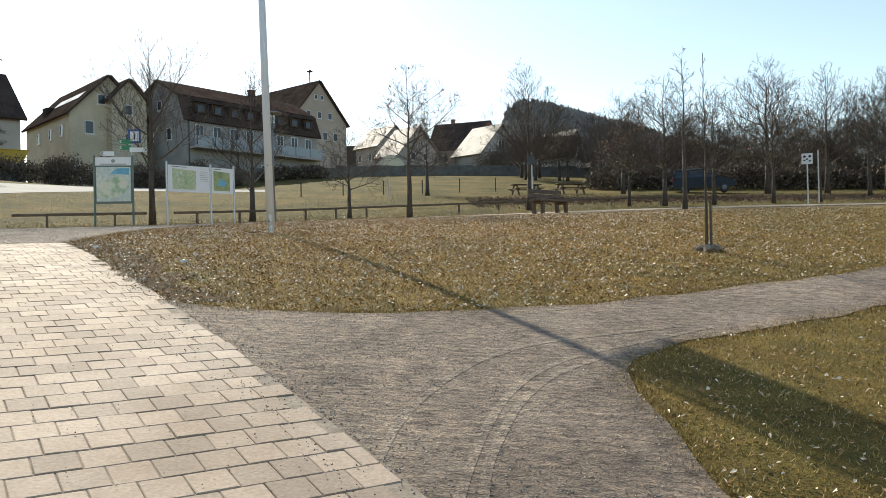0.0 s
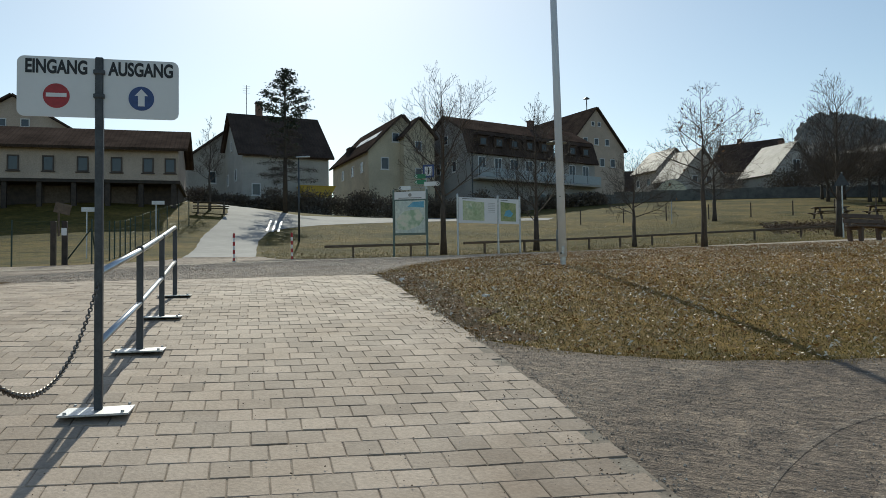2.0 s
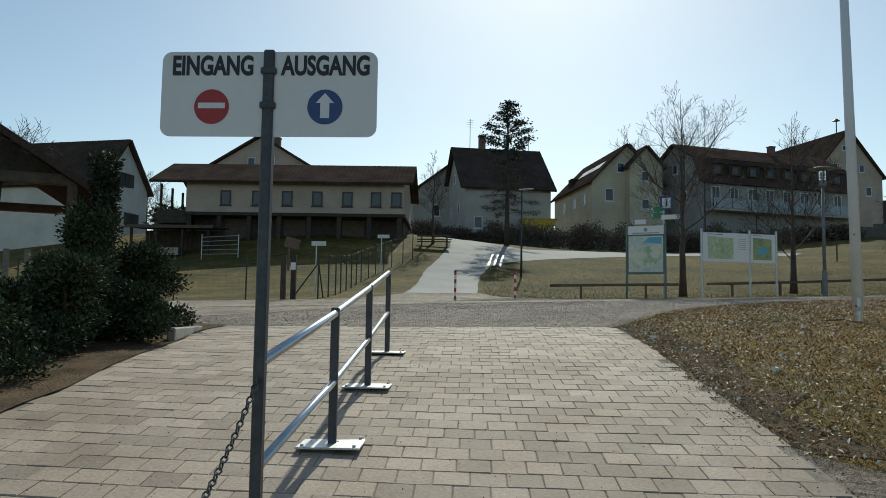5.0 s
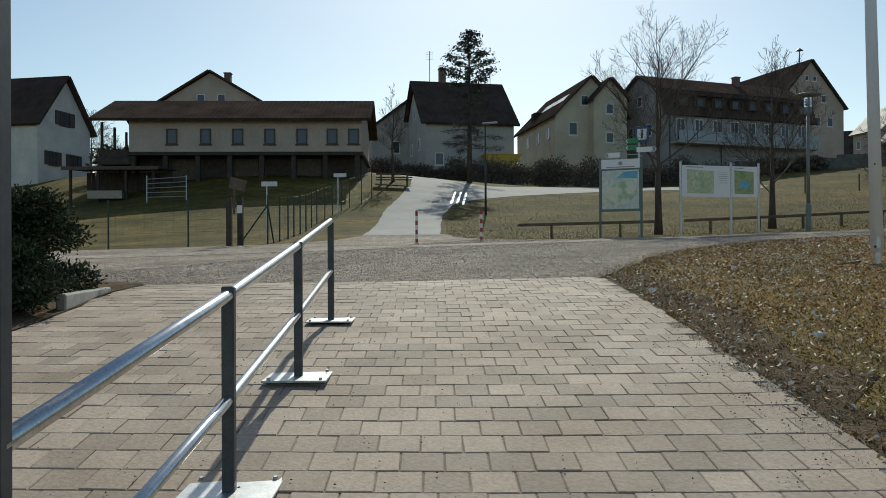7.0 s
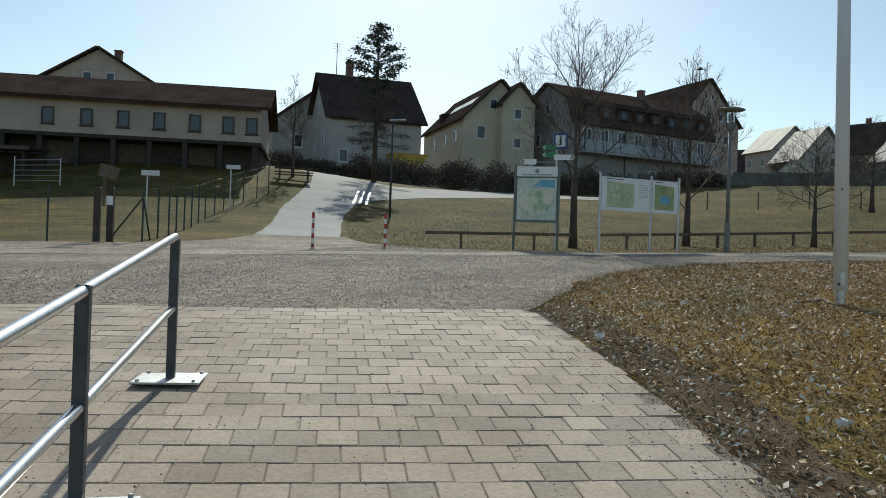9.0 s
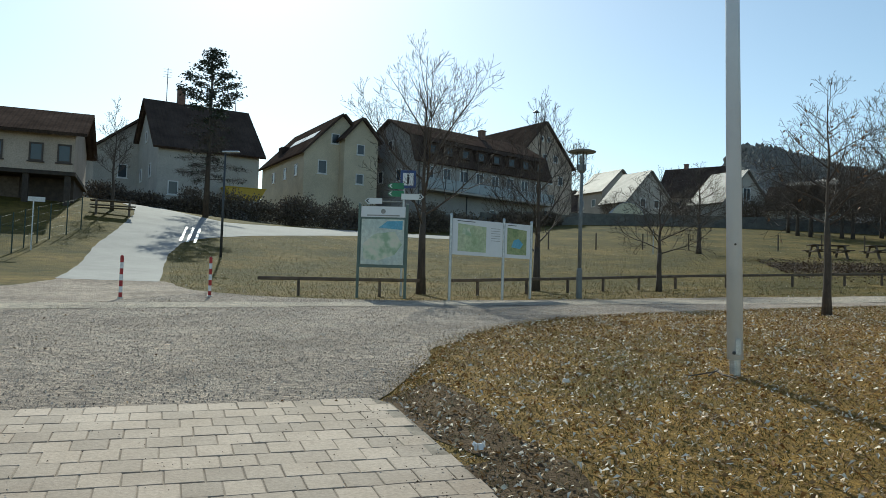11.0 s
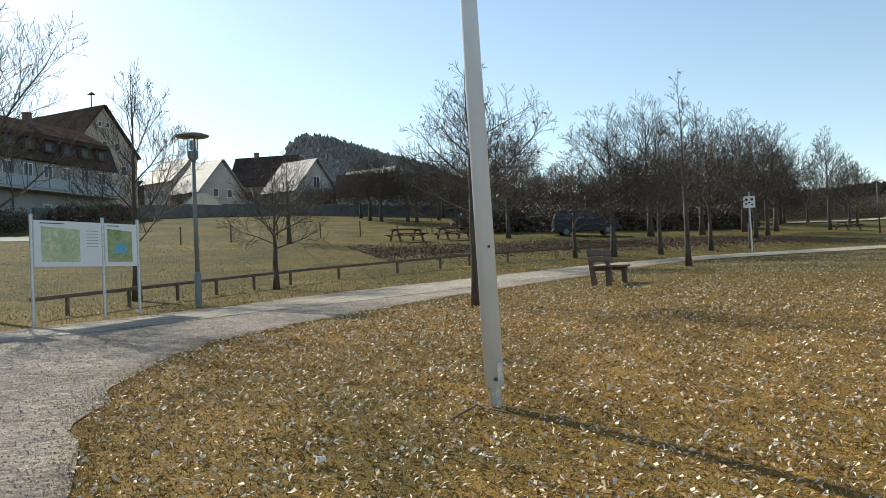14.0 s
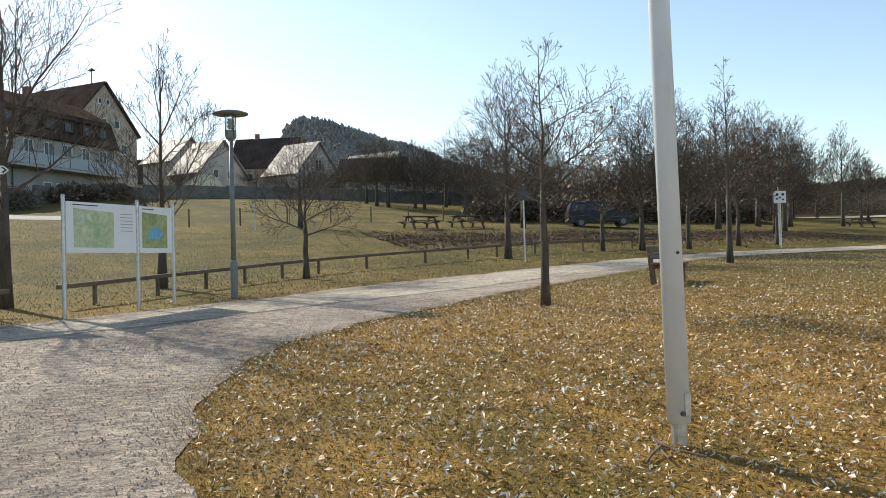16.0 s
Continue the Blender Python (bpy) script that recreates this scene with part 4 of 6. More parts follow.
def rounded(w, h, r, corners):
    """A rectangle outline with some corners rounded (order: lower left, lower right, upper right, upper left)."""
    out = []
    for k, (cx, cy) in enumerate(((-w / 2, -h / 2), (w / 2, -h / 2), (w / 2, h / 2), (-w / 2, h / 2))):
        if not corners[k]:
            out.append((cx, cy))
            continue
        mx, my = cx - math.copysign(r, cx), cy - math.copysign(r, cy)
        for j in range(6):
            a = math.pi * (1 + 0.5 * k) + j / 5 * math.pi / 2
            out.append((mx + r * math.cos(a), my + r * math.sin(a)))
    return out


def disc(shape, r, y0, y1, n=28, cx=0.0, cz=0.0):
    return shape.prism([(cx + r * math.cos(2 * math.pi * i / n), cz + r * math.sin(2 * math.pi * i / n)) for i in range(n)], y0, y1, "xz")


def entrance_sign():
    x, y = POSTS[0]
    s = thing("entrance_sign", (x, y, gz(x, y) + 0.02), 31, "two white sign boards for entrance and exit on a dark post", "sign")
    top = 3.095 - gz(x, y)
    part("post", Shape().box((0.05, 0.055, top), (0, 0, top / 2), edge=0.006), DARK_STEEL, s)
    face = Matrix.Rotation(radians(90), 4, "X")
    for k, word in ((-1, "EINGANG"), (1, "AUSGANG")):
        board = part("board", Shape().prism(rounded(0.475, 0.395, 0.045, (k < 0, k > 0, k > 0, k < 0)), -0.012, -0.004, "xz"), SIGN_WHITE, s, at=pose(k * 0.262, 0.0, top - 0.205))
        text_part(word, 0.124, pose(0, -0.0135, 0.128) @ face, BLACK, board, squeeze=0.69, bold=0.035)
        mark = part("mark", disc(Shape(), 0.081, -0.0145, -0.012, cz=-0.06), RED if k < 0 else BLUE, board, "red no-entry disc" if k < 0 else "blue disc with a white arrow", at=pose(0, 0, 0))
        if k < 0:
            part("bar", Shape().box((0.125, 0.002, 0.026), (0, -0.0155, -0.055)), SIGN_WHITE, mark)
        else:
            part("arrow", Shape().prism([(-0.021, -0.112), (0.021, -0.112), (0.021, -0.042), (0.042, -0.042), (0, 0.004), (-0.042, -0.042), (-0.021, -0.042)], -0.0165, -0.0146, "xz"), SIGN_WHITE, mark)
    for z in (0.1, 0.26):
        part("clamp", Shape().box((0.07, 0.075, 0.03), (0, 0.002, top - z), edge=0.004), DARK_STEEL, s)


entrance_sign()


CHAIN_STEEL = surface("dull chain steel", (0.09, 0.08, 0.07), (0.2, 0.18, 0.16), 20, 0.45, 0.8, bump=0.1, dist=0.001)


def chain_between(a, b, sag, name):
    """Oval links along a hanging line."""
    a, b = Vector(a), Vector(b)
    n = int((b - a).length * 1.08 / 0.034)
    c = Shape()
    for i in range(n):
        t = (i + 0.5) / n
        p = a.lerp(b, t) - Vector((0, 0, sag * 4 * t * (1 - t)))
        d = ((b - a) / n - Vector((0, 0, sag * 4 * (1 - 2 * t) / n))).normalized()
        s = d.cross(Vector((0, 0, 1))).normalized()
        w = s if i % 2 else d.cross(s)
        ring = [p + d * (0.022 * math.cos(u)) + w * (0.0125 * math.sin(u)) for u in [2 * math.pi * k / 8 for k in range(9)]]
        c.tube(ring, 0.0042, 5, cap=False)
    ch = new(name, c.mesh(name, CHAIN_STEEL))
    return tagged(ch, "sagging steel link chain between posts", "chain", "barrier chains")


def chain_post(x, y):
    p = thing("chain_post", (x, y, gz(x, y) + 0.016), 0, "short grey round post with a pale cap", "post", "chain posts")
    part("tube", Shape().tube([(0, 0, 0), (0, 0, 0.88)], 0.036, 14), DARK_STEEL, p, smooth=False)
    part("cap", Shape().tube([(0, 0, 0.88), (0, 0, 0.895), (0, 0, 0.9)], [0.037, 0.037, 0.028], 14), WHITE_PAINT, p, "pale cap")
    part("eyelet", Shape().tube([(-0.05, 0, 0.82), (0.05, 0, 0.82)], 0.008, 6), STEEL, p)


CHAIN_POSTS = [(-2.99, 3.55), (-2.05, 1.95)]
for q in CHAIN_POSTS:
    chain_post(*q)
hook = [(x, y, gz(x, y) + 0.84) for x, y in CHAIN_POSTS]
chain_between((POSTS[0][0] + 0.02, POSTS[0][1] - 0.03, gz(*POSTS[0]) + 0.86), hook[0], 0.33, "chain")
chain_between(hook[0], hook[1], 0.3, "chain")


# ---- map boards, signs and lamps ----
def map_material(name):
    m, n, l, b = material(name, 0.45)
    a = noise_node(n, l, 4.5, 3, 0.5)
    col = ramp(n, l, a, [(0.36, (0.35, 0.47, 0.30)), (0.5, (0.62, 0.66, 0.5)), (0.62, (0.72, 0.68, 0.55))])
    l.new(col, b.inputs["Base Color"])
    return m


MAP_TALL = map_material("printed trail map")
MAP_DARK = surface("printed forest map", (0.22, 0.30, 0.12), (0.42, 0.44, 0.22), 5, 0.5, bump=0, fine=4)
MAP_GREEN = surface("printed green area", (0.38, 0.48, 0.26), (0.60, 0.62, 0.42), 3, 0.5, bump=0, fine=4)
MAP_FADED = surface("faded map print", (0.52, 0.60, 0.56), (0.68, 0.70, 0.60), 2.2, 0.5, bump=0, fine=5)
MAP_BLUE = surface("printed lake", (0.10, 0.36, 0.52), (0.2, 0.48, 0.62), 4, 0.5, bump=0)


MAP_FRAME = plain("grey green map frame", (0.13, 0.18, 0.155), 0.5, 0.2)


def tall_map():
    x, y = -9.72, 26.42
    z = gz(x, y)
    s = thing("map_board", (x, y, z), 8, "tall trail map board in a grey green frame with white header", "map board")
    for k in (-1, 1):
        p = part("post", Shape().box((0.06, 0.06, 2.36), (k * 0.58, 0, 1.1), edge=0.006), MAP_FRAME, s)
        part("post_cap", Shape().box((0.07, 0.07, 0.02), (k * 0.58, 0, 2.29), edge=0.004), STEEL, p)
    part("panel", Shape().box((1.1, 0.03, 1.42), (0, 0, 1.45), edge=0.004), MAP_FRAME, s)
    part("header", Shape().box((1.08, 0.012, 0.26), (0, -0.022, 2.09)), SIGN_WHITE, s, "white header strip with a small emblem")
    part("map_sheet", Shape().box((1.04, 0.01, 1.1), (0, -0.021, 1.36)), MAP_FADED, s, "pale printed trail map")
    part("emblem", disc(Shape(), 0.06, -0.032, -0.029, 10, 0, 2.1), STONE, s)
    part("title_line", Shape().box((0.8, 0.004, 0.03), (0, -0.03, 2.0)), STONE, s)
    part("map_area", Shape().prism([(-0.45, 0.95), (-0.1, 0.9), (0.3, 1.05), (0.48, 1.3), (0.3, 1.62), (-0.2, 1.55), (-0.48, 1.3)], -0.0295, -0.027, "xz"), MAP_TALL, s)
    part("map_lake", Shape().prism([(-0.1, 1.7), (0.48, 1.66), (0.48, 1.88), (0.1, 1.86)], -0.0295, -0.027, "xz"), MAP_BLUE, s)


tall_map()


def wide_map():
    x, y = -8.01, 26.32
    s = thing("map_board", (x, y, gz(x, y)), 46.5, "white notice board with two area maps on three silver posts", "map board")
    for u in (0, 1.58, 2.47):
        zz = gz(x + u * 0.688, y + u * 0.725) - gz(x, y)
        p = part("post", Shape().tube([(u, 0, zz - 0.05), (u, 0, 2.02)], 0.035, 10), STEEL, s)
        part("post_cap", Shape().tube([(u, 0, 2.02), (u, 0, 2.06)], [0.04, 0.025], 10), STEEL, p)
    for a, b in ((0.04, 1.54), (1.62, 2.43)):
        w = b - a
        p = part("panel", Shape().box((w, 0.025, 0.86), ((a + b) / 2, 0, 1.52), edge=0.003), SIGN_WHITE, s)
        cx = a + w * (0.38 if w > 1 else 0.46)
        ww = 0.42 if w > 1 else 0.31
        part("map_sheet", Shape().prism([(cx - ww, 1.18), (cx + ww, 1.18), (cx + ww, 1.80), (cx - ww, 1.84)], -0.0165, -0.0135, "xz"), MAP_GREEN if w > 1 else MAP_DARK, p, "green area map" if w > 1 else "map with a blue lake")
        if w > 1:
            part("map_town", Shape().prism([(cx - 0.3, 1.6), (cx - 0.02, 1.55), (cx - 0.1, 1.76), (cx - 0.28, 1.74)], -0.0195, -0.017, "xz"), MAP_TALL, p)
            for i in range(6):
                part("text_line", Shape().box((0.28, 0.002, 0.012), (b - 0.22, -0.0145, 1.78 - i * 0.06)), STONE, p)
        else:
            part("map_lake", Shape().prism([(cx - 0.18, 1.36), (cx + 0.1, 1.33), (cx + 0.2, 1.45), (cx + 0.05, 1.58), (cx - 0.1, 1.54)], -0.0195, -0.017, "xz"), MAP_BLUE, p)
        part("title_line", Shape().box((w * 0.35, 0.002, 0.016), (a + w * 0.26, -0.0145, 1.9)), BLACK, p)


wide_map()


def info_post():
    x, y = -9.55, 27.6
    s = thing("signpost", (x, y, gz(x, y)), 10, "signpost with a blue information sign and white and green direction arrows", "signpost")
    part("pole", Shape().tube([(0, 0, -0.05), (0, 0, 3.25)], 0.03, 10), STEEL, s)
    i = part("information_sign", Shape().box((0.40, 0.02, 0.46), (0.1, -0.04, 3.0), edge=0.004), BLUE, s, "blue square sign with an i on white")
    part("field", Shape().box((0.27, 0.004, 0.32), (0.1, -0.053, 3.0)), SIGN_WHITE, i)
    text_part("i", 0.34, pose(0.1, -0.056, 3.0) @ Matrix.Rotation(radians(90), 4, "X"), BLACK, i, squeeze=1.1)
    for k, (mat, z, x0, x1, way) in enumerate(((GREEN, 2.82, -0.42, 0.0, -1), (GREEN, 2.62, -0.42, 0.0, -1), (SIGN_WHITE, 2.55, -0.06, 0.52, 1), (SIGN_WHITE, 2.42, -1.0, -0.55, -1))):
        tip = x1 if way > 0 else x0
        back = x0 if way > 0 else x1
        o = [(back, z - 0.075), (tip - way * 0.08, z - 0.075), (tip, z), (tip - way * 0.08, z + 0.075), (back, z + 0.075)]
        p = part("arrow_board", Shape().prism(o, -0.055 - k * 0.003, -0.035 - k * 0.003, "xz"), mat, s, ("green" if mat is GREEN else "white") + " direction arrow")
        part("chevron", Shape().prism([(tip - way * 0.13, z - 0.05), (tip - way * 0.09, z - 0.05), (tip - way * 0.03, z), (tip - way * 0.09, z + 0.05), (tip - way * 0.13, z + 0.05), (tip - way * 0.07, z)], -0.060 - k * 0.003, -0.0555 - k * 0.003, "xz"), SIGN_WHITE if mat is GREEN else BLACK, p)
    part("arm", Shape().tube([(0, -0.02, 2.42), (-0.8, -0.02, 2.42)], 0.014, 6), STEEL, s)


info_post()


def park_lamp():
    x, y = -5.13, 28.98
    s = thing("street_lamp", (x, y, gz(x, y)), 0, "grey park lamp with a flat disc shade over a glass cylinder", "street lamp")
    part("base", Shape().tube([(0, 0, -0.05), (0, 0, 0.75), (0, 0, 0.8)], [0.075, 0.075, 0.05], 14), LAMP_GREY, s)
    part("pole", Shape().tube([(0, 0, 0.78), (0, 0, 3.3)], [0.052, 0.045], 12), LAMP_GREY, s, smooth=True)
    part("socket", Shape().tube([(0, 0, 3.28), (0, 0, 3.34), (0, 0, 3.5)], [0.05, 0.11, 0.11], 14), LAMP_GREY, s)
    part("glass", Shape().tube([(0, 0, 3.5), (0, 0, 3.78)], 0.10, 16, cap=False), CLEAR, s, "clear glass cylinder", smooth=True)
    part("louver", Shape().tube([(0, 0, 3.52), (0, 0, 3.6), (0, 0, 3.6), (0, 0, 3.68), (0, 0, 3.68), (0, 0, 3.74)], [0.03, 0.06, 0.03, 0.06, 0.03, 0.05], 12), STEEL, s)
    for i in range(4):
        a = i * math.pi / 2 + 0.4
        part("stay", Shape().tube([(0.12 * math.cos(a), 0.12 * math.sin(a), 3.36), (0.12 * math.cos(a), 0.12 * math.sin(a), 3.86)], 0.009, 6), DARK_STEEL, s)
    part("shade", Shape().tube([(0, 0, 3.83), (0, 0, 3.85), (0, 0, 3.89), (0, 0, 3.93)], [0.36, 0.37, 0.25, 0.02], 28), LAMP_GREY, s, "flat grey disc shade", smooth=True)


park_lamp()


def lane_lamp(x, y, h):
    s = thing("street_lamp", (x, y, gz(x, y)), 0, "plain pole lamp with a flat head beside the lane", "street lamp")
    part("pole", Shape().tube([(0, 0, -0.05), (0, 0, h)], [0.06, 0.04], 10), DARK_STEEL, s, smooth=True)
    part("head", Shape().box((0.75, 0.22, 0.07), (0.25, 0, h + 0.03), edge=0.02), STEEL, s)


lane_lamp(-20.4, 38.4, 4.4)
lane_lamp(47.5, 60.0, 4.2)


def bollard(x, y, tilt):
    s = thing("bollard", (x, y, gz(x, y) + 0.012), 0, "slim red and white striped bollard", "bollard", "striped bollards")
    s.rotation_euler = (radians(tilt), radians(tilt * 0.4), 0)
    for i in range(7):
        part("band", Shape().tube([(0, 0, i * 0.125), (0, 0, i * 0.125 + 0.125)], 0.036 + (0.0008 if i % 2 else 0), 12), RED if i % 2 == 0 else WHITE_PAINT, s)
    part("cap", Shape().tube([(0, 0, 0.875), (0, 0, 0.9)], [0.037, 0.02], 12), RED, s)
    part("ground_sleeve", Shape().tube([(0, 0, -0.02), (0, 0, 0.03)], 0.055, 12), STEEL, s)


bollard(-14.25, 22.75, 0.5)
bollard(-13.15, 24.45, 3.0)


def low_rail(points, group):
    """A low barrier: a squared log on short posts."""
    for (x1, y1), (x2, y2) in zip(points[:-1], points[1:]):
        z1, z2 = gz(x1, y1), gz(x2, y2)
        turn = math.degrees(math.atan2(y2 - y1, x2 - x1))
        L = math.hypot(x2 - x1, y2 - y1)
        s = thing("wooden_barrier", (x1, y1, z1), turn, "low wooden rail on short posts beside the path", "barrier", group)
        dz = z2 - z1
        part("rail", Shape().box((math.hypot(L, dz) - 0.02, 0.11, 0.085), (L / 2, 0, dz / 2 + 0.42), Euler((0, -math.atan2(dz, L), 0)).to_matrix(), edge=0.012), WOOD, s)
        k = max(1, round(L / 2.0))
        for i in range(k):
            u = (i + 0.5) / k
            part("post", Shape().box((0.07, 0.07, 0.46), (L * u, 0, dz * u + 0.15), edge=0.008), WOOD, s)


low_rail([(-12.7, 25.9), (-9.0, 27.35)], "low rails")
low_rail([(-8.35, 28.1), (-6.1, 31.2), (-4.1, 33.65), (-1.7, 35.9), (0.6, 37.35), (3.1, 38.8), (6.0, 40.3), (8.6, 41.4), (11.3, 42.2), (14.2, 42.8)], "low rails")


# ---- benches and tables ----
def park_bench(x, y, face):
    """face: direction in which the sitter looks, degrees from +x."""
    s = thing("park_bench", (x, y, gz(x, y)), face + 90, "brown wooden park bench with backrest on the lawn", "bench")
    for k in (-0.62, 0.62):
        part("leg", Shape().box((0.1, 0.12, 0.44), (k, -0.17, 0.2), edge=0.01), BENCH_WOOD, s)
        part("leg", Shape().prism([(0.12, -0.03), (0.24, -0.03), (0.32, 0.82), (0.24, 0.82)], k - 0.05, k + 0.05, "yz"), BENCH_WOOD, s)
        part("bearer", Shape().box((0.09, 0.5, 0.08), (k, 0.0, 0.38), edge=0.01), BENCH_WOOD, s)
    for i in range(3):
        part("seat_plank", Shape().box((1.75, 0.13, 0.05), (0, -0.19 + i * 0.15, 0.445), edge=0.01), BENCH_WOOD, s)
    for i in range(2):
        part("back_plank", Shape().box((1.75, 0.045, 0.13), (0, 0.215 + i * 0.02, 0.62 + i * 0.155), Euler((radians(-7), 0, 0)).to_matrix(), edge=0.01), BENCH_WOOD, s)


park_bench(4.45, 27.6, -48)


def picnic_table(x, y, turn, label="weathered wooden picnic table with benches", scale=1.0):
    s = thing("picnic_table", (x, y, gz(x, y)), turn, label, "picnic table", "picnic tables")
    for i in range(4):
        part("top_plank", Shape().box((2.2, 0.17, 0.05), (0, -0.27 + i * 0.18, 0.74), edge=0.01), WOOD, s)
    for k in (-1, 1):
        for i in range(2):
            part("seat_plank", Shape().box((2.2, 0.15, 0.05), (0, k * (0.68 + i * 0.16), 0.44), edge=0.01), WOOD, s)
        part("bearer", Shape().box((0.09, 1.7, 0.09), (k * 0.8, 0, 0.38), edge=0.01), WOOD, s)
        part("beam", Shape().box((0.09, 0.74, 0.09), (k * 0.8, 0, 0.68), edge=0.01), WOOD, s)
        for j in (-1, 1):
            part("leg", Shape().prism([(j * 0.62, -0.06), (j * 0.74, -0.06), (j * 0.36, 0.7), (j * 0.24, 0.7)], k * 0.8 - 0.05, k * 0.8 + 0.05, "yz"), WOOD, s)


picnic_table(7.6, 57.5, 15)
picnic_table(11.0, 58.6, 15)
picnic_table(50.3, 66.0, 10)
picnic_table(-30.0, 44.6, 35, "dark wooden bench set beside the asphalt lane")


def lawn_sign():
    x, y = 20.4, 42.0
    s = thing("lawn_sign", (x, y, gz(x, y)), -30, "white square notice sign with dark symbols on a pole", "sign")
    part("pole", Shape().tube([(0, 0, -0.05), (0, 0, 2.62)], 0.035, 8), STEEL, s)
    p = part("panel", Shape().box((0.54, 0.02, 0.56), (0, -0.045, 2.38), edge=0.004), SIGN_WHITE, s)
    for a, b in ((-0.12, 2.5), (0.13, 2.5)):
        part("symbol", disc(Shape(), 0.065, -0.06, -0.056, 14, a, b), BLACK, p)
    for a, b in ((-0.13, 2.3), (0.0, 2.36), (0.13, 2.26)):
        part("symbol", Shape().box((0.1, 0.004, 0.07), (a, -0.058, b)), BLACK, p)


lawn_sign()


def thin_post(x, y, h, label, plate=None):
    s = thing("sign_post", (x, y, gz(x, y)), -20, label, "post")
    part("pole", Shape().tube([(0, 0, -0.05), (0, 0, h)], 0.03, 8), STEEL, s)
    if plate:
        part("plate", Shape().prism([(-0.3, h - 0.55), (0.3, h - 0.55), (0, h)], -0.05, -0.035, "xz"), plate, s)


thin_post(5.2, 37.2, 2.7, "triangular sign seen from behind on a thin pole", DARK_STEEL)
thin_post(21.9, 43.8, 2.9, "thin bare steel post beside the path")
thin_post(-2.2, 56.5, 1.5, "short post in the meadow")

# a young tree tied to its stake in a ring of turned soil
yt = tree(4.74, 13.71, 3.4, 0.022, 0.36, 0.42, 61, "thin young tree tied to a wooden stake", 9, 1, 1.4)
stake = thing("tree_stake", (4.80, 13.67, gz(4.80, 13.67)), 0, "brown wooden stake beside the young tree", "stake")
part("pole", Shape().tube([(0, 0, -0.1), (0, 0, 0.82)], 0.021, 10), WOOD, stake)
mound = Shape()
rm = random.Random(4)
for i in range(60):
    a, r = rm.uniform(0, 6.28), rm.uniform(0, 0.2)
    mound.box((rm.uniform(0.04, 0.09),) * 3, (r * math.cos(a), r * math.sin(a), 0.02 + 0.03 * (1 - r / 0.26)), Euler((rm.random() * 3, rm.random() * 3, 0)).to_matrix())
mo = new("soil_heap", mound.mesh("soil_heap", JOINT))
mo.location = (4.74, 13.71, gz(4.74, 13.71))
tagged(mo, "small heap of dark clods round a young tree", "soil", kind="stuff")


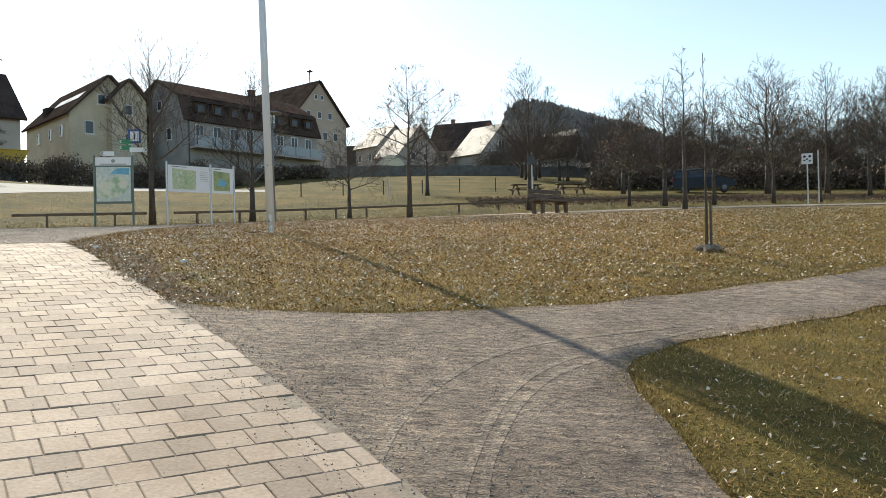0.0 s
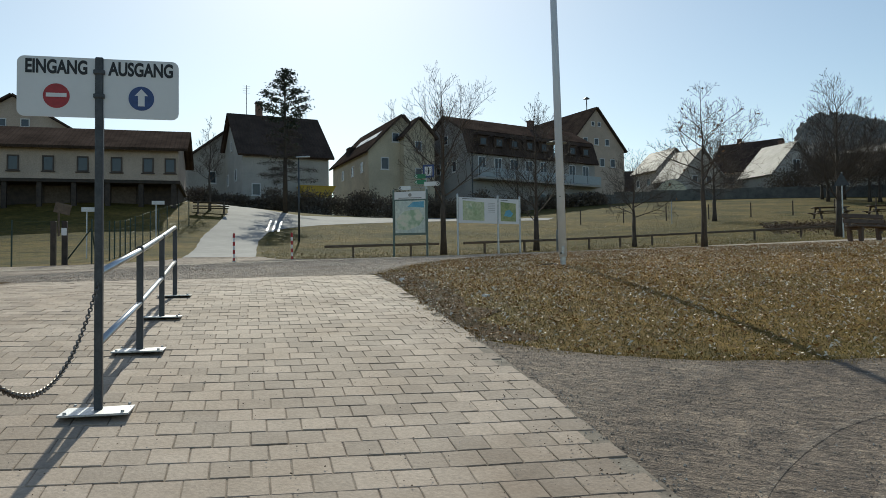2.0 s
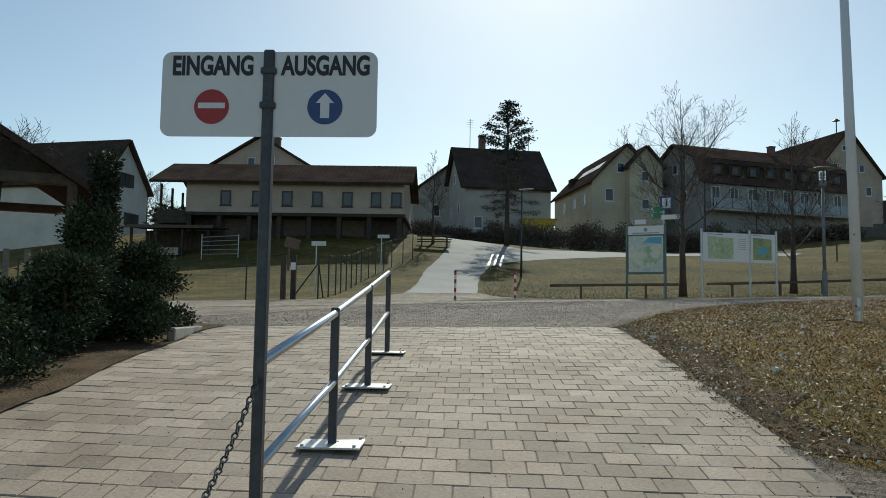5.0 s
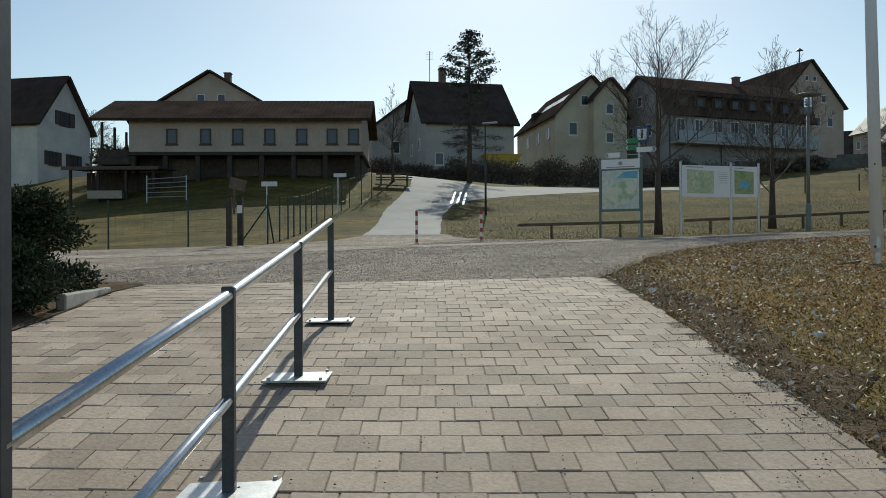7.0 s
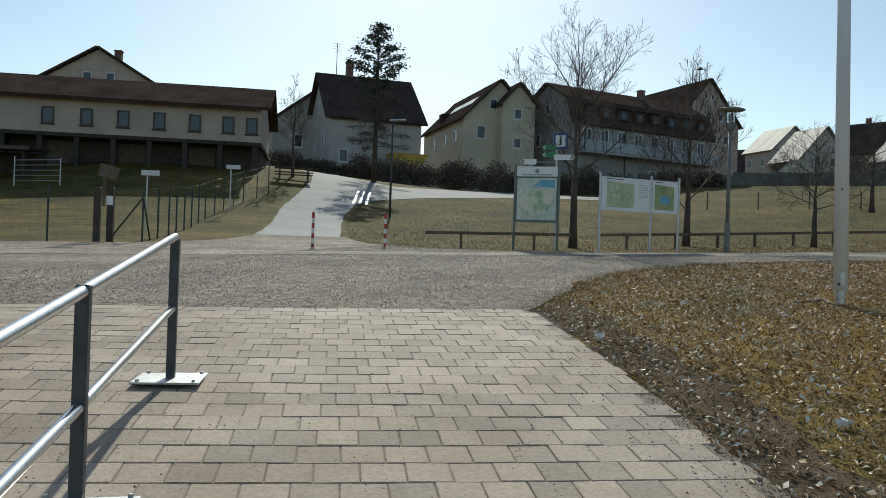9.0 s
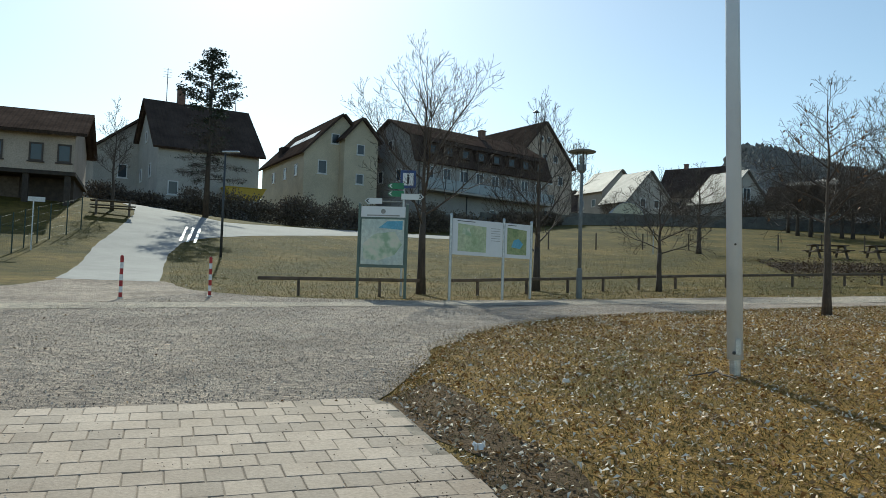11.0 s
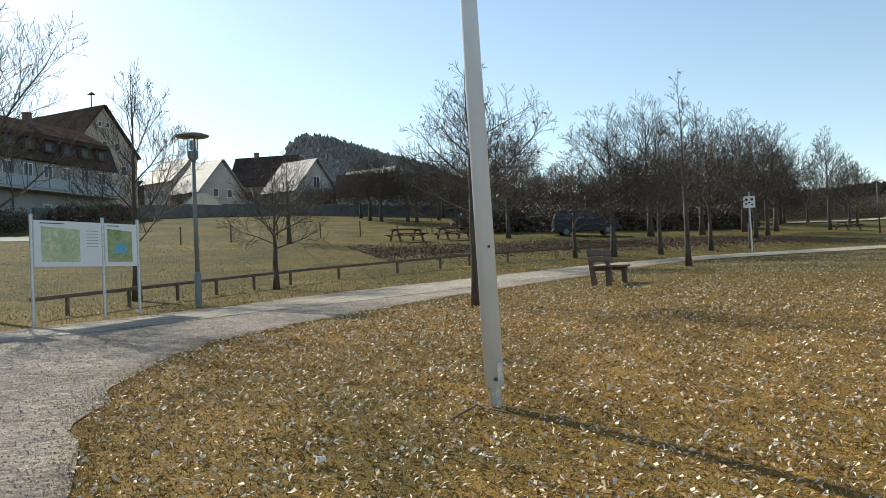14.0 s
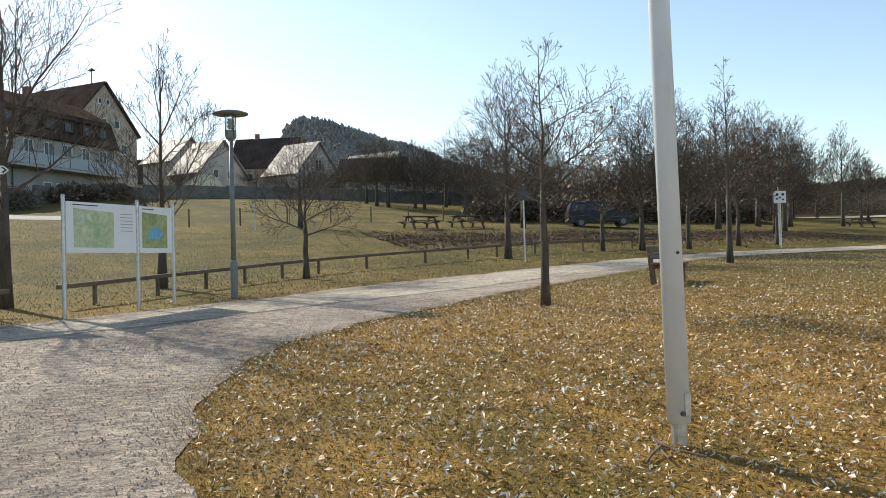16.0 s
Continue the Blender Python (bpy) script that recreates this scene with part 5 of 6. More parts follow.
# ---- parked van ----
def van(x, y, turn, paint, label):
    """A family van, front towards local +x."""
    s = thing("van", (x, y, gz(x, y)), turn, label, "van")
    low = [(-2.22, 0.42), (-2.3, 0.75), (-2.26, 1.08), (1.18, 1.1), (1.72, 1.0), (2.12, 0.86), (2.28, 0.66), (2.28, 0.42), (1.95, 0.3), (-1.9, 0.3)]
    part("body", Shape().prism(low, -0.88, 0.88, "xz"), paint, s)
    cab, ring = Shape(), []
    for z, back, front, half in ((1.07, -2.25, 1.2, 0.875), (1.4, -2.18, 0.86, 0.83), (1.68, -2.05, 0.42, 0.74), (1.79, -1.85, 0.1, 0.64), (1.82, -1.4, -0.3, 0.5)):
        ring.append([(back, -half, z), (front, -half, z), (front, half, z), (back, half, z)])
    v = [q for four in ring for q in four]
    f = [(4 * k + a, 4 * k + (a + 1) % 4, 4 * k + 4 + (a + 1) % 4, 4 * k + 4 + a) for k in range(4) for a in range(4)] + [(16, 17, 18, 19), (3, 2, 1, 0)]
    part("roof", cab.add(v, f), paint, s)
    for k in (-1, 1):
        for a, b, c, d in ((-2.08, -1.12, -1.14, -1.98), (-1.02, -0.1, -0.12, -1.02), (0.0, 1.02, 0.46, 0.0)):
            pane = [(a, k * 0.876, 1.14), (b, k * 0.876, 1.14), (c, k * 0.765, 1.62), (d, k * 0.765, 1.62)]
            pane += [(q[0], q[1] + k * 0.012, q[2]) for q in pane]
            part("window", Shape().add(pane, [(0, 1, 2, 3), (7, 6, 5, 4), (0, 4, 5, 1), (1, 5, 6, 2), (2, 6, 7, 3), (3, 7, 4, 0)]), GLASS, s)
        part("roof_rail", Shape().tube([(-1.9, k * 0.62, 1.79), (-1.8, k * 0.62, 1.87), (-0.2, k * 0.62, 1.87), (0.0, k * 0.62, 1.78)], 0.018, 6), BLACK, s)
        part("side_mirror", Shape().box((0.12, 0.2, 0.16), (0.98, k * 0.98, 1.2), edge=0.03), paint, s)
        part("headlight", Shape().box((0.3, 0.26, 0.15), (2.05, k * 0.72, 0.8), edge=0.04), RAIL_GLASS, s)
        part("tail_light", Shape().box((0.06, 0.14, 0.42), (-2.27, k * 0.79, 0.98), edge=0.02), RED, s)
        part("sill", Shape().box((2.3, 0.05, 0.14), (0.0, k * 0.885, 0.38), edge=0.02), BLACK, s)
        for wx in (-1.42, 1.46):
            w = part("wheel", Shape().tube([(wx, k * 0.72, 0.32), (wx, k * 0.9, 0.32)], 0.32, 20), BLACK, s)
            part("rim", Shape().tube([(wx, k * 0.885, 0.32), (wx, k * 0.91, 0.32)], 0.18, 14), LAMP_GREY, w)
    part("windscreen", Shape().add([(1.16, -0.8, 1.11), (1.16, 0.8, 1.11), (0.47, 0.7, 1.66), (0.47, -0.7, 1.66), (1.18, -0.8, 1.13), (1.18, 0.8, 1.13), (0.49, 0.7, 1.68), (0.49, -0.7, 1.68)], [(3, 2, 1, 0), (4, 5, 6, 7), (0, 1, 5, 4), (1, 2, 6, 5), (2, 3, 7, 6), (3, 0, 4, 7)]), GLASS, s)
    part("bumper", Shape().box((0.2, 1.74, 0.24), (2.24, 0, 0.46), edge=0.06), BLACK, s)
    part("bumper", Shape().box((0.16, 1.74, 0.24), (-2.26, 0, 0.48), edge=0.06), BLACK, s)


VAN_BLUE = surface("dark blue car paint", (0.012, 0.02, 0.032), (0.02, 0.03, 0.046), 2, 0.35, 0.0, bump=0, spec=0.3)
VAN_WHITE = surface("white car paint", (0.6, 0.6, 0.6), (0.7, 0.7, 0.7), 2, 0.3, bump=0)
van(21.75, 61.0, -20, VAN_BLUE, "dark blue van parked on the terrace under bare trees")
van(-30.2, 71.5, 25, VAN_WHITE, "white van parked in front of the yellow house")
YELLOW = plain("yellow container paint", (0.55, 0.36, 0.04), 0.6)
skip = thing("skip_container", (-33.5, 66.0, gz(-33.5, 66.0) + 1.6), 40, "yellow skip container beside the hedge", "container")
part("tub", Shape().prism([(-1.1, 0.0), (1.1, 0.0), (1.6, 1.0), (-1.6, 1.0)], -0.8, 0.8, "xz"), YELLOW, skip)
part("rim", Shape().box((3.3, 1.7, 0.08), (0, 0, 1.02), edge=0.02), YELLOW, skip)
part("support", Shape().box((2.6, 1.6, 1.75), (0, 0, -0.87)), STONE, skip)

# ---- greenhouse, walls and fences ----
POLY = surface("cream greenhouse film", (0.55, 0.50, 0.36), (0.7, 0.66, 0.5), 3, 0.4, bump=0.1)
gh = thing("greenhouse", (-3.4, 96.0, gz(-3.4, 96.0)), 8, "small arched greenhouse covered with cream film", "greenhouse")
arch = [(1.9 * math.cos(a), 2.3 * math.sin(a)) for a in [math.pi * i / 14 for i in range(15)]]
part("cover", Shape().prism(arch, 0, 5.0, "xz"), POLY, gh)
for i in range(6):
    part("hoop", Shape().tube([(1.93 * math.cos(math.pi * k / 14), i * 1.0, 2.33 * math.sin(math.pi * k / 14)) for k in range(15)], 0.03, 5), STEEL, gh)


def wall_run(points, h, mat, label, name="retaining_wall", thick=0.35):
    s = Shape()
    for (x1, y1), (x2, y2) in zip(points[:-1], points[1:]):
        k = max(1, int(math.hypot(x2 - x1, y2 - y1) / 4))
        for i in range(k):
            ax, ay = x1 + (x2 - x1) * i / k, y1 + (y2 - y1) * i / k
            bx, by = x1 + (x2 - x1) * (i + 1) / k, y1 + (y2 - y1) * (i + 1) / k
            z = (gz(ax, ay) + gz(bx, by)) / 2
            s.box((math.hypot(bx - ax, by - ay), thick, h + 0.8), ((ax + bx) / 2, (ay + by) / 2, z + h / 2 - 0.4), Euler((0, 0, math.atan2(by - ay, bx - ax))).to_matrix())
    return tagged(new(name, s.mesh(name, mat)), label, "wall", kind="structure")


wall_run([(-27, 70.5), (-20.5, 76.0), (-9, 87.0), (2, 92.0), (14, 92.5), (26, 90)], 1.15, DARK_STONE, "low dark retaining wall above the meadow")


def foliage(centres, count, size, mat, name, label, category, seed, kind="stuff", twigs=None):
    """A bush or hedge of many small leaf or twig pieces round soft clumps; centres: (x, y, z, rx, ry, rz)."""
    rnd = random.Random(seed)
    s = Shape()
    weights = [c[3] * c[4] * c[5] for c in centres]
    for c in rnd.choices(centres, weights, k=count):
        d = Vector((rnd.gauss(0, 1), rnd.gauss(0, 1), rnd.gauss(0, 1))).normalized()
        r = rnd.random() ** 0.4 * rnd.uniform(0.7, 1.3)
        p = Vector((c[0] + d.x * c[3] * r, c[1] + d.y * c[4] * r, c[2] + d.z * c[5] * r))
        a = (d * 0.8 + Vector((rnd.uniform(-1, 1), rnd.uniform(-1, 1), rnd.uniform(-0.3, 1)))).normalized() * size * rnd.uniform(0.5, 1.4)
        b = a.orthogonal().normalized()
        b = (Matrix.Rotation(rnd.uniform(0, 6.28), 3, a.normalized()) @ b) * size * 0.28
        s.add([p, p + a * 0.5 + b, p + a, p + a * 0.5 - b], [(0, 1, 2, 3)])
    me = raw_mesh(name, s.v, s.f, mat)
    ob = new(name, me)
    return tagged(ob, label, category, kind=kind)


def bush(x, y, r, h, seed, count, label, size=0.10, mat=None, name="bush"):
    rnd = random.Random(seed)
    z = gz(x, y)
    s = thing(name, (x, y, z), 0, label, "bush")
    cs = []
    for i in range(16):
        a, q, t = rnd.uniform(0, 6.28), rnd.uniform(0, 0.72) * r, rnd.random()
        cs.append((q * math.cos(a) * (1.1 - 0.6 * t), q * math.sin(a) * (1.1 - 0.6 * t), 0.04 + h * (0.12 + 0.76 * t), r * rnd.uniform(0.24, 0.42), r * rnd.uniform(0.24, 0.42), h * rnd.uniform(0.12, 0.2)))
    f = foliage(cs, count, size, mat or EVERGREEN, "leaves", "", "", seed)
    f.parent = s
    for key in ("category", "kind"):
        if key in f:
            del f[key]
    for c in cs[:9]:
        part("stem", Shape().tube([(c[0] * 0.15, c[1] * 0.15, -0.05), (c[0] * 0.6, c[1] * 0.6, c[2] * 0.55), c[:3]], [0.03, 0.02, 0.008], 5, cap=False), BARK, s)
    return s


bush(-10.6, 8.5, 1.0, 1.15, 71, 20000, "dense dark evergreen bush beside the paving", 0.055)
bush(-11.45, 9.75, 0.95, 1.2, 72, 20000, "low dark evergreen bush beside a kerb stone", 0.055)
bush(-9.9, 7.1, 0.95, 0.85, 73, 15000, "low dark evergreen bush beside the paving", 0.055)
bush(-11.1, 9.0, 0.62, 1.75, 74, 14000, "upright dark evergreen bush in front of an open shelter", 0.055)
bush(-11.0, 9.1, 0.3, 2.5, 75, 7000, "narrow dark conifer rising from the bushes", 0.07, NEEDLES)
bush(-8.75, 6.3, 0.9, 0.75, 76, 13000, "low spreading dark evergreen at the edge of the paving", 0.055)
bush(-9.75, 7.9, 0.9, 1.05, 78, 14000, "rounded dark evergreen bush at the edge of the paving", 0.055)
bush(-10.15, 9.0, 0.75, 0.7, 79, 10000, "low dark evergreen bush behind the kerb stone", 0.055)
kerb = thing("kerb_stone", (-10.3, 9.95, gz(-10.3, 9.95) + 0.03), 129.5, "short grey kerb stone at the edge of the bed", "kerb")
part("stone", Shape().box((1.7, 0.1, 0.2), (0, 0, 0.0), edge=0.015), STONE, kerb)
tree(-13.3, 8.9, 3.0, 0.04, 0.75, 1.0, 77, "bare climbing shrub with long thin shoots over a roof", 20, 2, 0.25, fan=3)


def shed():
    s = thing("wooden_shelter", (-12.45, 9.75, gz(-12.45, 9.75) + 0.22), 147.3, "open dark wooden shelter with a sloping roof behind bushes", "shelter")
    part("gable", Shape().prism([(0.2, 2.05), (4.4, 2.05), (2.3, 3.32)], 0.0, 0.05, "yz"), DARK_WOOD, s)
    part("rear_beam", Shape().box((0.13, 4.3, 0.16), (4.0, 2.3, 1.98), edge=0.01), WOOD, s)
    for i in range(2):
        part("rear_post", Shape().box((0.13, 0.13, 2.6), (4.0, 0.3 + i * 3.9, 0.7), edge=0.01), WOOD, s)
    for sg in (0, 1):
        a = -0.2 if sg == 0 else 4.8
        part("roof", None, None, s, mesh=roof_mesh("roof", (4.4 if sg == 0 else -0.3, a, 1.82), (-0.3 if sg == 0 else 4.4, a, 1.82), (-0.3 if sg == 0 else 4.4, 2.3, 3.4), (4.4 if sg == 0 else -0.3, 2.3, 3.4), 0.1, ROOF_DARK))
    for i in range(2):
        part("post", Shape().box((0.14, 0.14, 2.6), (0.0, 0.2 + i * 3.9, 0.7), edge=0.01), WOOD, s)
    part("beam", Shape().box((0.13, 4.3, 0.16), (0.0, 2.3, 1.98), edge=0.01), WOOD, s)
    for i in range(12):
        part("board", Shape().box((0.03, 0.1, 1.3), (2.6, 0.6 + i * 0.33, 0.45), edge=0.005), STONE, s)


shed()

# wire fence of the paddock
FENCE = [(-45, 8.3), (-39, 11.6), (-33.5, 14.6), (-28.4, 17.3), (-23.6, 19.95), (-21.4, 21.1), (-19.45, 22.45), (-20.3, 23.9), (-21.2, 25.3), (-22.0, 26.5), (-22.75, 27.7), (-23.5, 28.9), (-24.4, 30.3), (-25.2, 31.6), (-25.9, 33), (-26.5, 34.3), (-27.0, 35.6), (-27.4, 36.8), (-27.7, 38.2), (-28.2, 39.8)]
fence = thing("wire_fence", (*FENCE[6], gz(*FENCE[6])), 0, "dark green wire fence with steel posts round the paddock", "fence")
fx, fy, fz = FENCE[6][0], FENCE[6][1], gz(*FENCE[6])
for i, (x, y) in enumerate(FENCE):
    part("post", Shape().tube([(x - fx, y - fy, gz(x, y) - fz - 0.1), (x - fx, y - fy, gz(x, y) - fz + 1.5)], 0.027, 7), GREEN_STEEL, fence)
for h in (0.08, 0.45, 0.82, 1.15, 1.45):
    part("wire", Shape().tube([(x - fx, y - fy, gz(x, y) - fz + h) for x, y in FENCE], 0.0025, 4, cap=False), GREEN_STEEL, fence)
net = Shape()
for (x1, y1), (x2, y2) in zip(FENCE[4:-1], FENCE[5:]):
    k = int(math.hypot(x2 - x1, y2 - y1) / 0.22)
    for i in range(k):
        x, y = x1 + (x2 - x1) * i / k, y1 + (y2 - y1) * i / k
        z = gz(x, y) - fz
        net.tube([(x - fx, y - fy, z + 0.08), (x - fx, y - fy, z + 1.45)], 0.0016, 3, cap=False)
part("net", net, GREEN_STEEL, fence)
part("brace", Shape().tube([(-0.75, -0.45, gz(fx - 0.75, fy - 0.45) - fz), (0, 0, 1.2)], 0.024, 7), GREEN_STEEL, fence)
part("brace", Shape().tube([(-0.45, 0.75, gz(fx - 0.45, fy + 0.75) - fz), (0, 0, 1.2)], 0.024, 7), GREEN_STEEL, fence)
gate = thing("gate_posts", (-20.35, 21.75, gz(-20.35, 21.75)), 30, "pair of dark wooden gate posts with a small tilted board", "gate")
for k in (0, 0.34):
    part("post", Shape().box((0.16, 0.16, 1.5), (k, 0, 0.7), edge=0.015), DARK_WOOD, gate)
part("board", Shape().box((0.5, 0.04, 0.34), (0.3, -0.12, 1.85), Euler((0, radians(14), 0)).to_matrix(), edge=0.006), WOOD, gate)
part("board_arm", Shape().box((0.06, 0.05, 0.9), (0.17, -0.06, 1.4), edge=0.006), WOOD, gate)
part("notice", Shape().box((0.16, 0.01, 0.24), (0.34, -0.086, 1.1)), SIGN_WHITE, gate, "small white notice")

# meadow fence posts on the slope
for i in range(9):
    x = -8.5 + i * 2.9
    y = 58 + i * 1.1
    p = new("fence_post", Shape().tube([(0, 0, -0.1), (0, 0, 1.05)], 0.045, 7).mesh("fence_post", WOOD))
    p.location = (x, y, gz(x, y))
    tagged(p, "short wooden fence post in the meadow", "fence post", "meadow fence posts")
# gates and racks in the farm yard
rack = thing("field_gate", (-39.2, 33.8, gz(-39.2, 33.8)), 30, "galvanized field gate standing in the paddock", "gate")
for i in range(5):
    part("bar", Shape().tube([(0, 0, 0.3 + i * 0.25), (2.2, 0, 0.35 + i * 0.27)], 0.022, 6), STEEL, rack)
for k in (0, 2.2):
    part("upright", Shape().tube([(k, 0, -0.1), (k, 0, 1.5)], 0.03, 6), STEEL, rack)
for x, y in ((-23.1, 26.8), (-25.5, 34.1)):
    p = thing("lane_sign", (x - 0.5, y, gz(x - 0.5, y)), 30, "small pale sign plate on a post in the fence line", "sign")
    part("pole", Shape().tube([(0, 0, -0.05), (0, 0, 2.0)], 0.025, 7), STEEL, p)
    part("plate", Shape().box((0.6, 0.02, 0.18), (0.1, -0.03, 1.95), edge=0.003), FRAME_WHITE, p)
marker = thing("road_marker", (-23.7, 40.8, gz(-23.7, 40.8)), 0, "white painted bars on the edge of the asphalt lane", "road marking")
for i in range(3):
    bar = []
    for k in range(7):
        for w in (-0.07, 0.07):
            x, y = -23.75 - 0.46 * k * 0.85 + 0.3 * i + w, 40.8 + 0.89 * k * 0.85 + 0.12 * i
            bar.append((x + 23.7, y - 40.8, gz(x, y) + 0.045 - gz(-23.7, 40.8)))
    part("bar", None, None, marker, mesh=raw_mesh("bar", bar, [(2 * k, 2 * k + 1, 2 * k + 3, 2 * k + 2) for k in range(6)], WHITE_PAINT))


# ---- conifer in front of the grey house ----
def conifer(x, y, h, seed, label):
    rnd = random.Random(seed)
    s = thing("conifer", (x, y, gz(x, y)), 0, label, "tree")
    part("trunk", Shape().tube([(0, 0, -0.1), (0.05, 0, h * 0.5), (0, 0, h)], [0.2, 0.12, 0.02], 8), BARK, s, smooth=True)
    br, lf = Shape(), Shape()
    n = 72
    dry = Shape()
    for i in range(n):
        t = 0.22 + 0.77 * i / n
        a = i * 2.4 + rnd.uniform(-0.5, 0.5)
        L = ((1.0 - t) * h * 0.24 + 0.4) * rnd.uniform(0.35, 1.2) if t < 0.6 else ((1.0 - t) * h * 0.46 + 0.45) * rnd.choice((0.45, 0.7, 0.9, 1.1))
        b = Vector((0, 0, t * h))
        d = Vector((math.cos(a), math.sin(a), 0.32 if t > 0.6 else -0.02))
        e = b + d * L
        br.tube([b, b.lerp(e, 0.5) + Vector((0, 0, 0.05)), e], [0.03, 0.018, 0.006], 4, cap=False)
        for _ in range(int((48 if t > 0.58 else 80) * (0.6 + L))):
            u = rnd.uniform(0.2, 1.0) ** 0.7
            p = b.lerp(e, u) + Vector((rnd.gauss(0, 0.15), rnd.gauss(0, 0.15), rnd.gauss(0, 0.09)))
            w = Vector((rnd.uniform(-1, 1), rnd.uniform(-1, 1), rnd.uniform(-0.6, 0.5))).normalized() * 0.22
            q = w.orthogonal().normalized() * 0.05
            if t > 0.58 or rnd.random() < 0.05:
                lf.add([p, p + w * 0.5 + q, p + w, p + w * 0.5 - q], [(0, 1, 2, 3)])
            else:
                dry.add([p, p + w * 0.6 + q * 0.4, p + w * 1.2], [(0, 1, 2)])
    part("dead_crown", None, None, s, "brown dead twigs in the lower crown", mesh=raw_mesh("dead_crown", dry.v, dry.f, TWIGS))
    part("branches", br, BARK, s)
    part("needles", None, None, s, mesh=raw_mesh("needles", lf.v, lf.f, NEEDLES))


conifer(-29.4, 53.0, 10.7, 5, "tall ragged conifer in front of the grey house")


THICKET = surface("bare thicket twigs", (0.10, 0.08, 0.06), (0.17, 0.135, 0.1), 0.3, 0.95, bump=0, vary=0.15, spec=0.05)


def hedge_run(points, h, thick, count, seed, label, mat=None, size=0.35):
    cs = []
    rnd = random.Random(seed)
    for (x1, y1), (x2, y2) in zip(points[:-1], points[1:]):
        k = max(2, int(math.hypot(x2 - x1, y2 - y1) / (thick * 0.7)))
        for i in range(k + 1):
            x, y = x1 + (x2 - x1) * i / k + rnd.uniform(-0.3, 0.3), y1 + (y2 - y1) * i / k + rnd.uniform(-0.3, 0.3)
            hh = h * rnd.uniform(0.7, 1.15)
            cs.append((x, y, gz(x, y) + hh * 0.42, thick * 0.6, thick * 0.6, hh * 0.52))
    return foliage(cs, count, size, mat or HEDGE, "hedge", label, "hedge", seed)


hedge_run([(-33.5, 58.5), (-28, 62.5), (-22, 67.5), (-16.5, 73)], 2.2, 1.8, 30000, 81, "dark clipped hedge below the houses", size=0.18)
hedge_run([(-41, 55.5), (-36, 57.5), (-33.8, 60)], 1.3, 1.6, 9000, 82, "low dark shrubs in front of the grey house", size=0.18)
hedge_run([(-15.5, 80.5), (-11, 85)], 1.3, 1.6, 5000, 83, "dark shrubs on the wall above the meadow")
hedge_run([(8, 95), (24, 91), (36, 86), (50, 84)], 4.6, 3.4, 60000, 84, "dense bare thicket behind the terrace", THICKET, size=0.17)
hedge_run([(15, 66.5), (24, 68), (32, 69), (44, 71)], 2.0, 1.8, 16000, 85, "low bare hedge behind the parked van")
hedge_run([(40, 88), (60, 92), (80, 98)], 4.2, 4.0, 36000, 86, "dense bare thicket at the end of the meadow", THICKET, size=0.2)
hedge_run([(-52, 41), (-47, 42.5), (-44, 41)], 2.4, 1.6, 5000, 87, "dark shrubs beside the farm building")

hedge_run([(66, 104), (85, 112), (110, 122), (150, 140)], 5.0, 6.0, 36000, 88, "brown belt of bare woodland beyond the far road", THICKET, size=0.26)

# background trees: a few grown once and copied
seeds = []
for i, (h, r) in enumerate(((6.4, 2.9), (7.0, 3.1), (5.8, 2.7))):
    seeds.append(tree(14 + i * 7, 80 + i * 2, h, 0.15, 0.24, r, 200 + i, "bare tree in the wood behind the terrace", 17, 2, 0.6, fan=5))
rt = random.Random(9)
for i in range(36):
    x = rt.uniform(6, 62)
    y = rt.uniform(76, 92) + max(0, x - 40) * 0.2
    c = copy_thing(seeds[i % 3], pose(x, y, gz(x, y), 0, 0, rt.uniform(0, 360)))
for x, y in ((-66, 60), (-70, 52), (-75, 58), (-5, 125), (4, 122), (12, 118), (-22, 128), (22, 120), (30, 112)):
    copy_thing(seeds[(int(x) + 200) % 3], pose(x, y, gz(x, y) - 0.1, 0, 0, x * 37))


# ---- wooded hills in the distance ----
# the nearer hill's woodland is lightened in its base colour to imitate distance haze
HAZE_FOREST = surface("far bare woodland paled for haze", (0.2, 0.19, 0.178), (0.27, 0.255, 0.235), 0.03, 0.95, bump=0, fine=6, vary=0.15, spec=0.0)
FAR_FOREST = surface("far dark woodland", (0.028, 0.03, 0.025), (0.06, 0.05, 0.04), 0.01, 0.95, bump=0, fine=6, vary=0.1, spec=0.0)


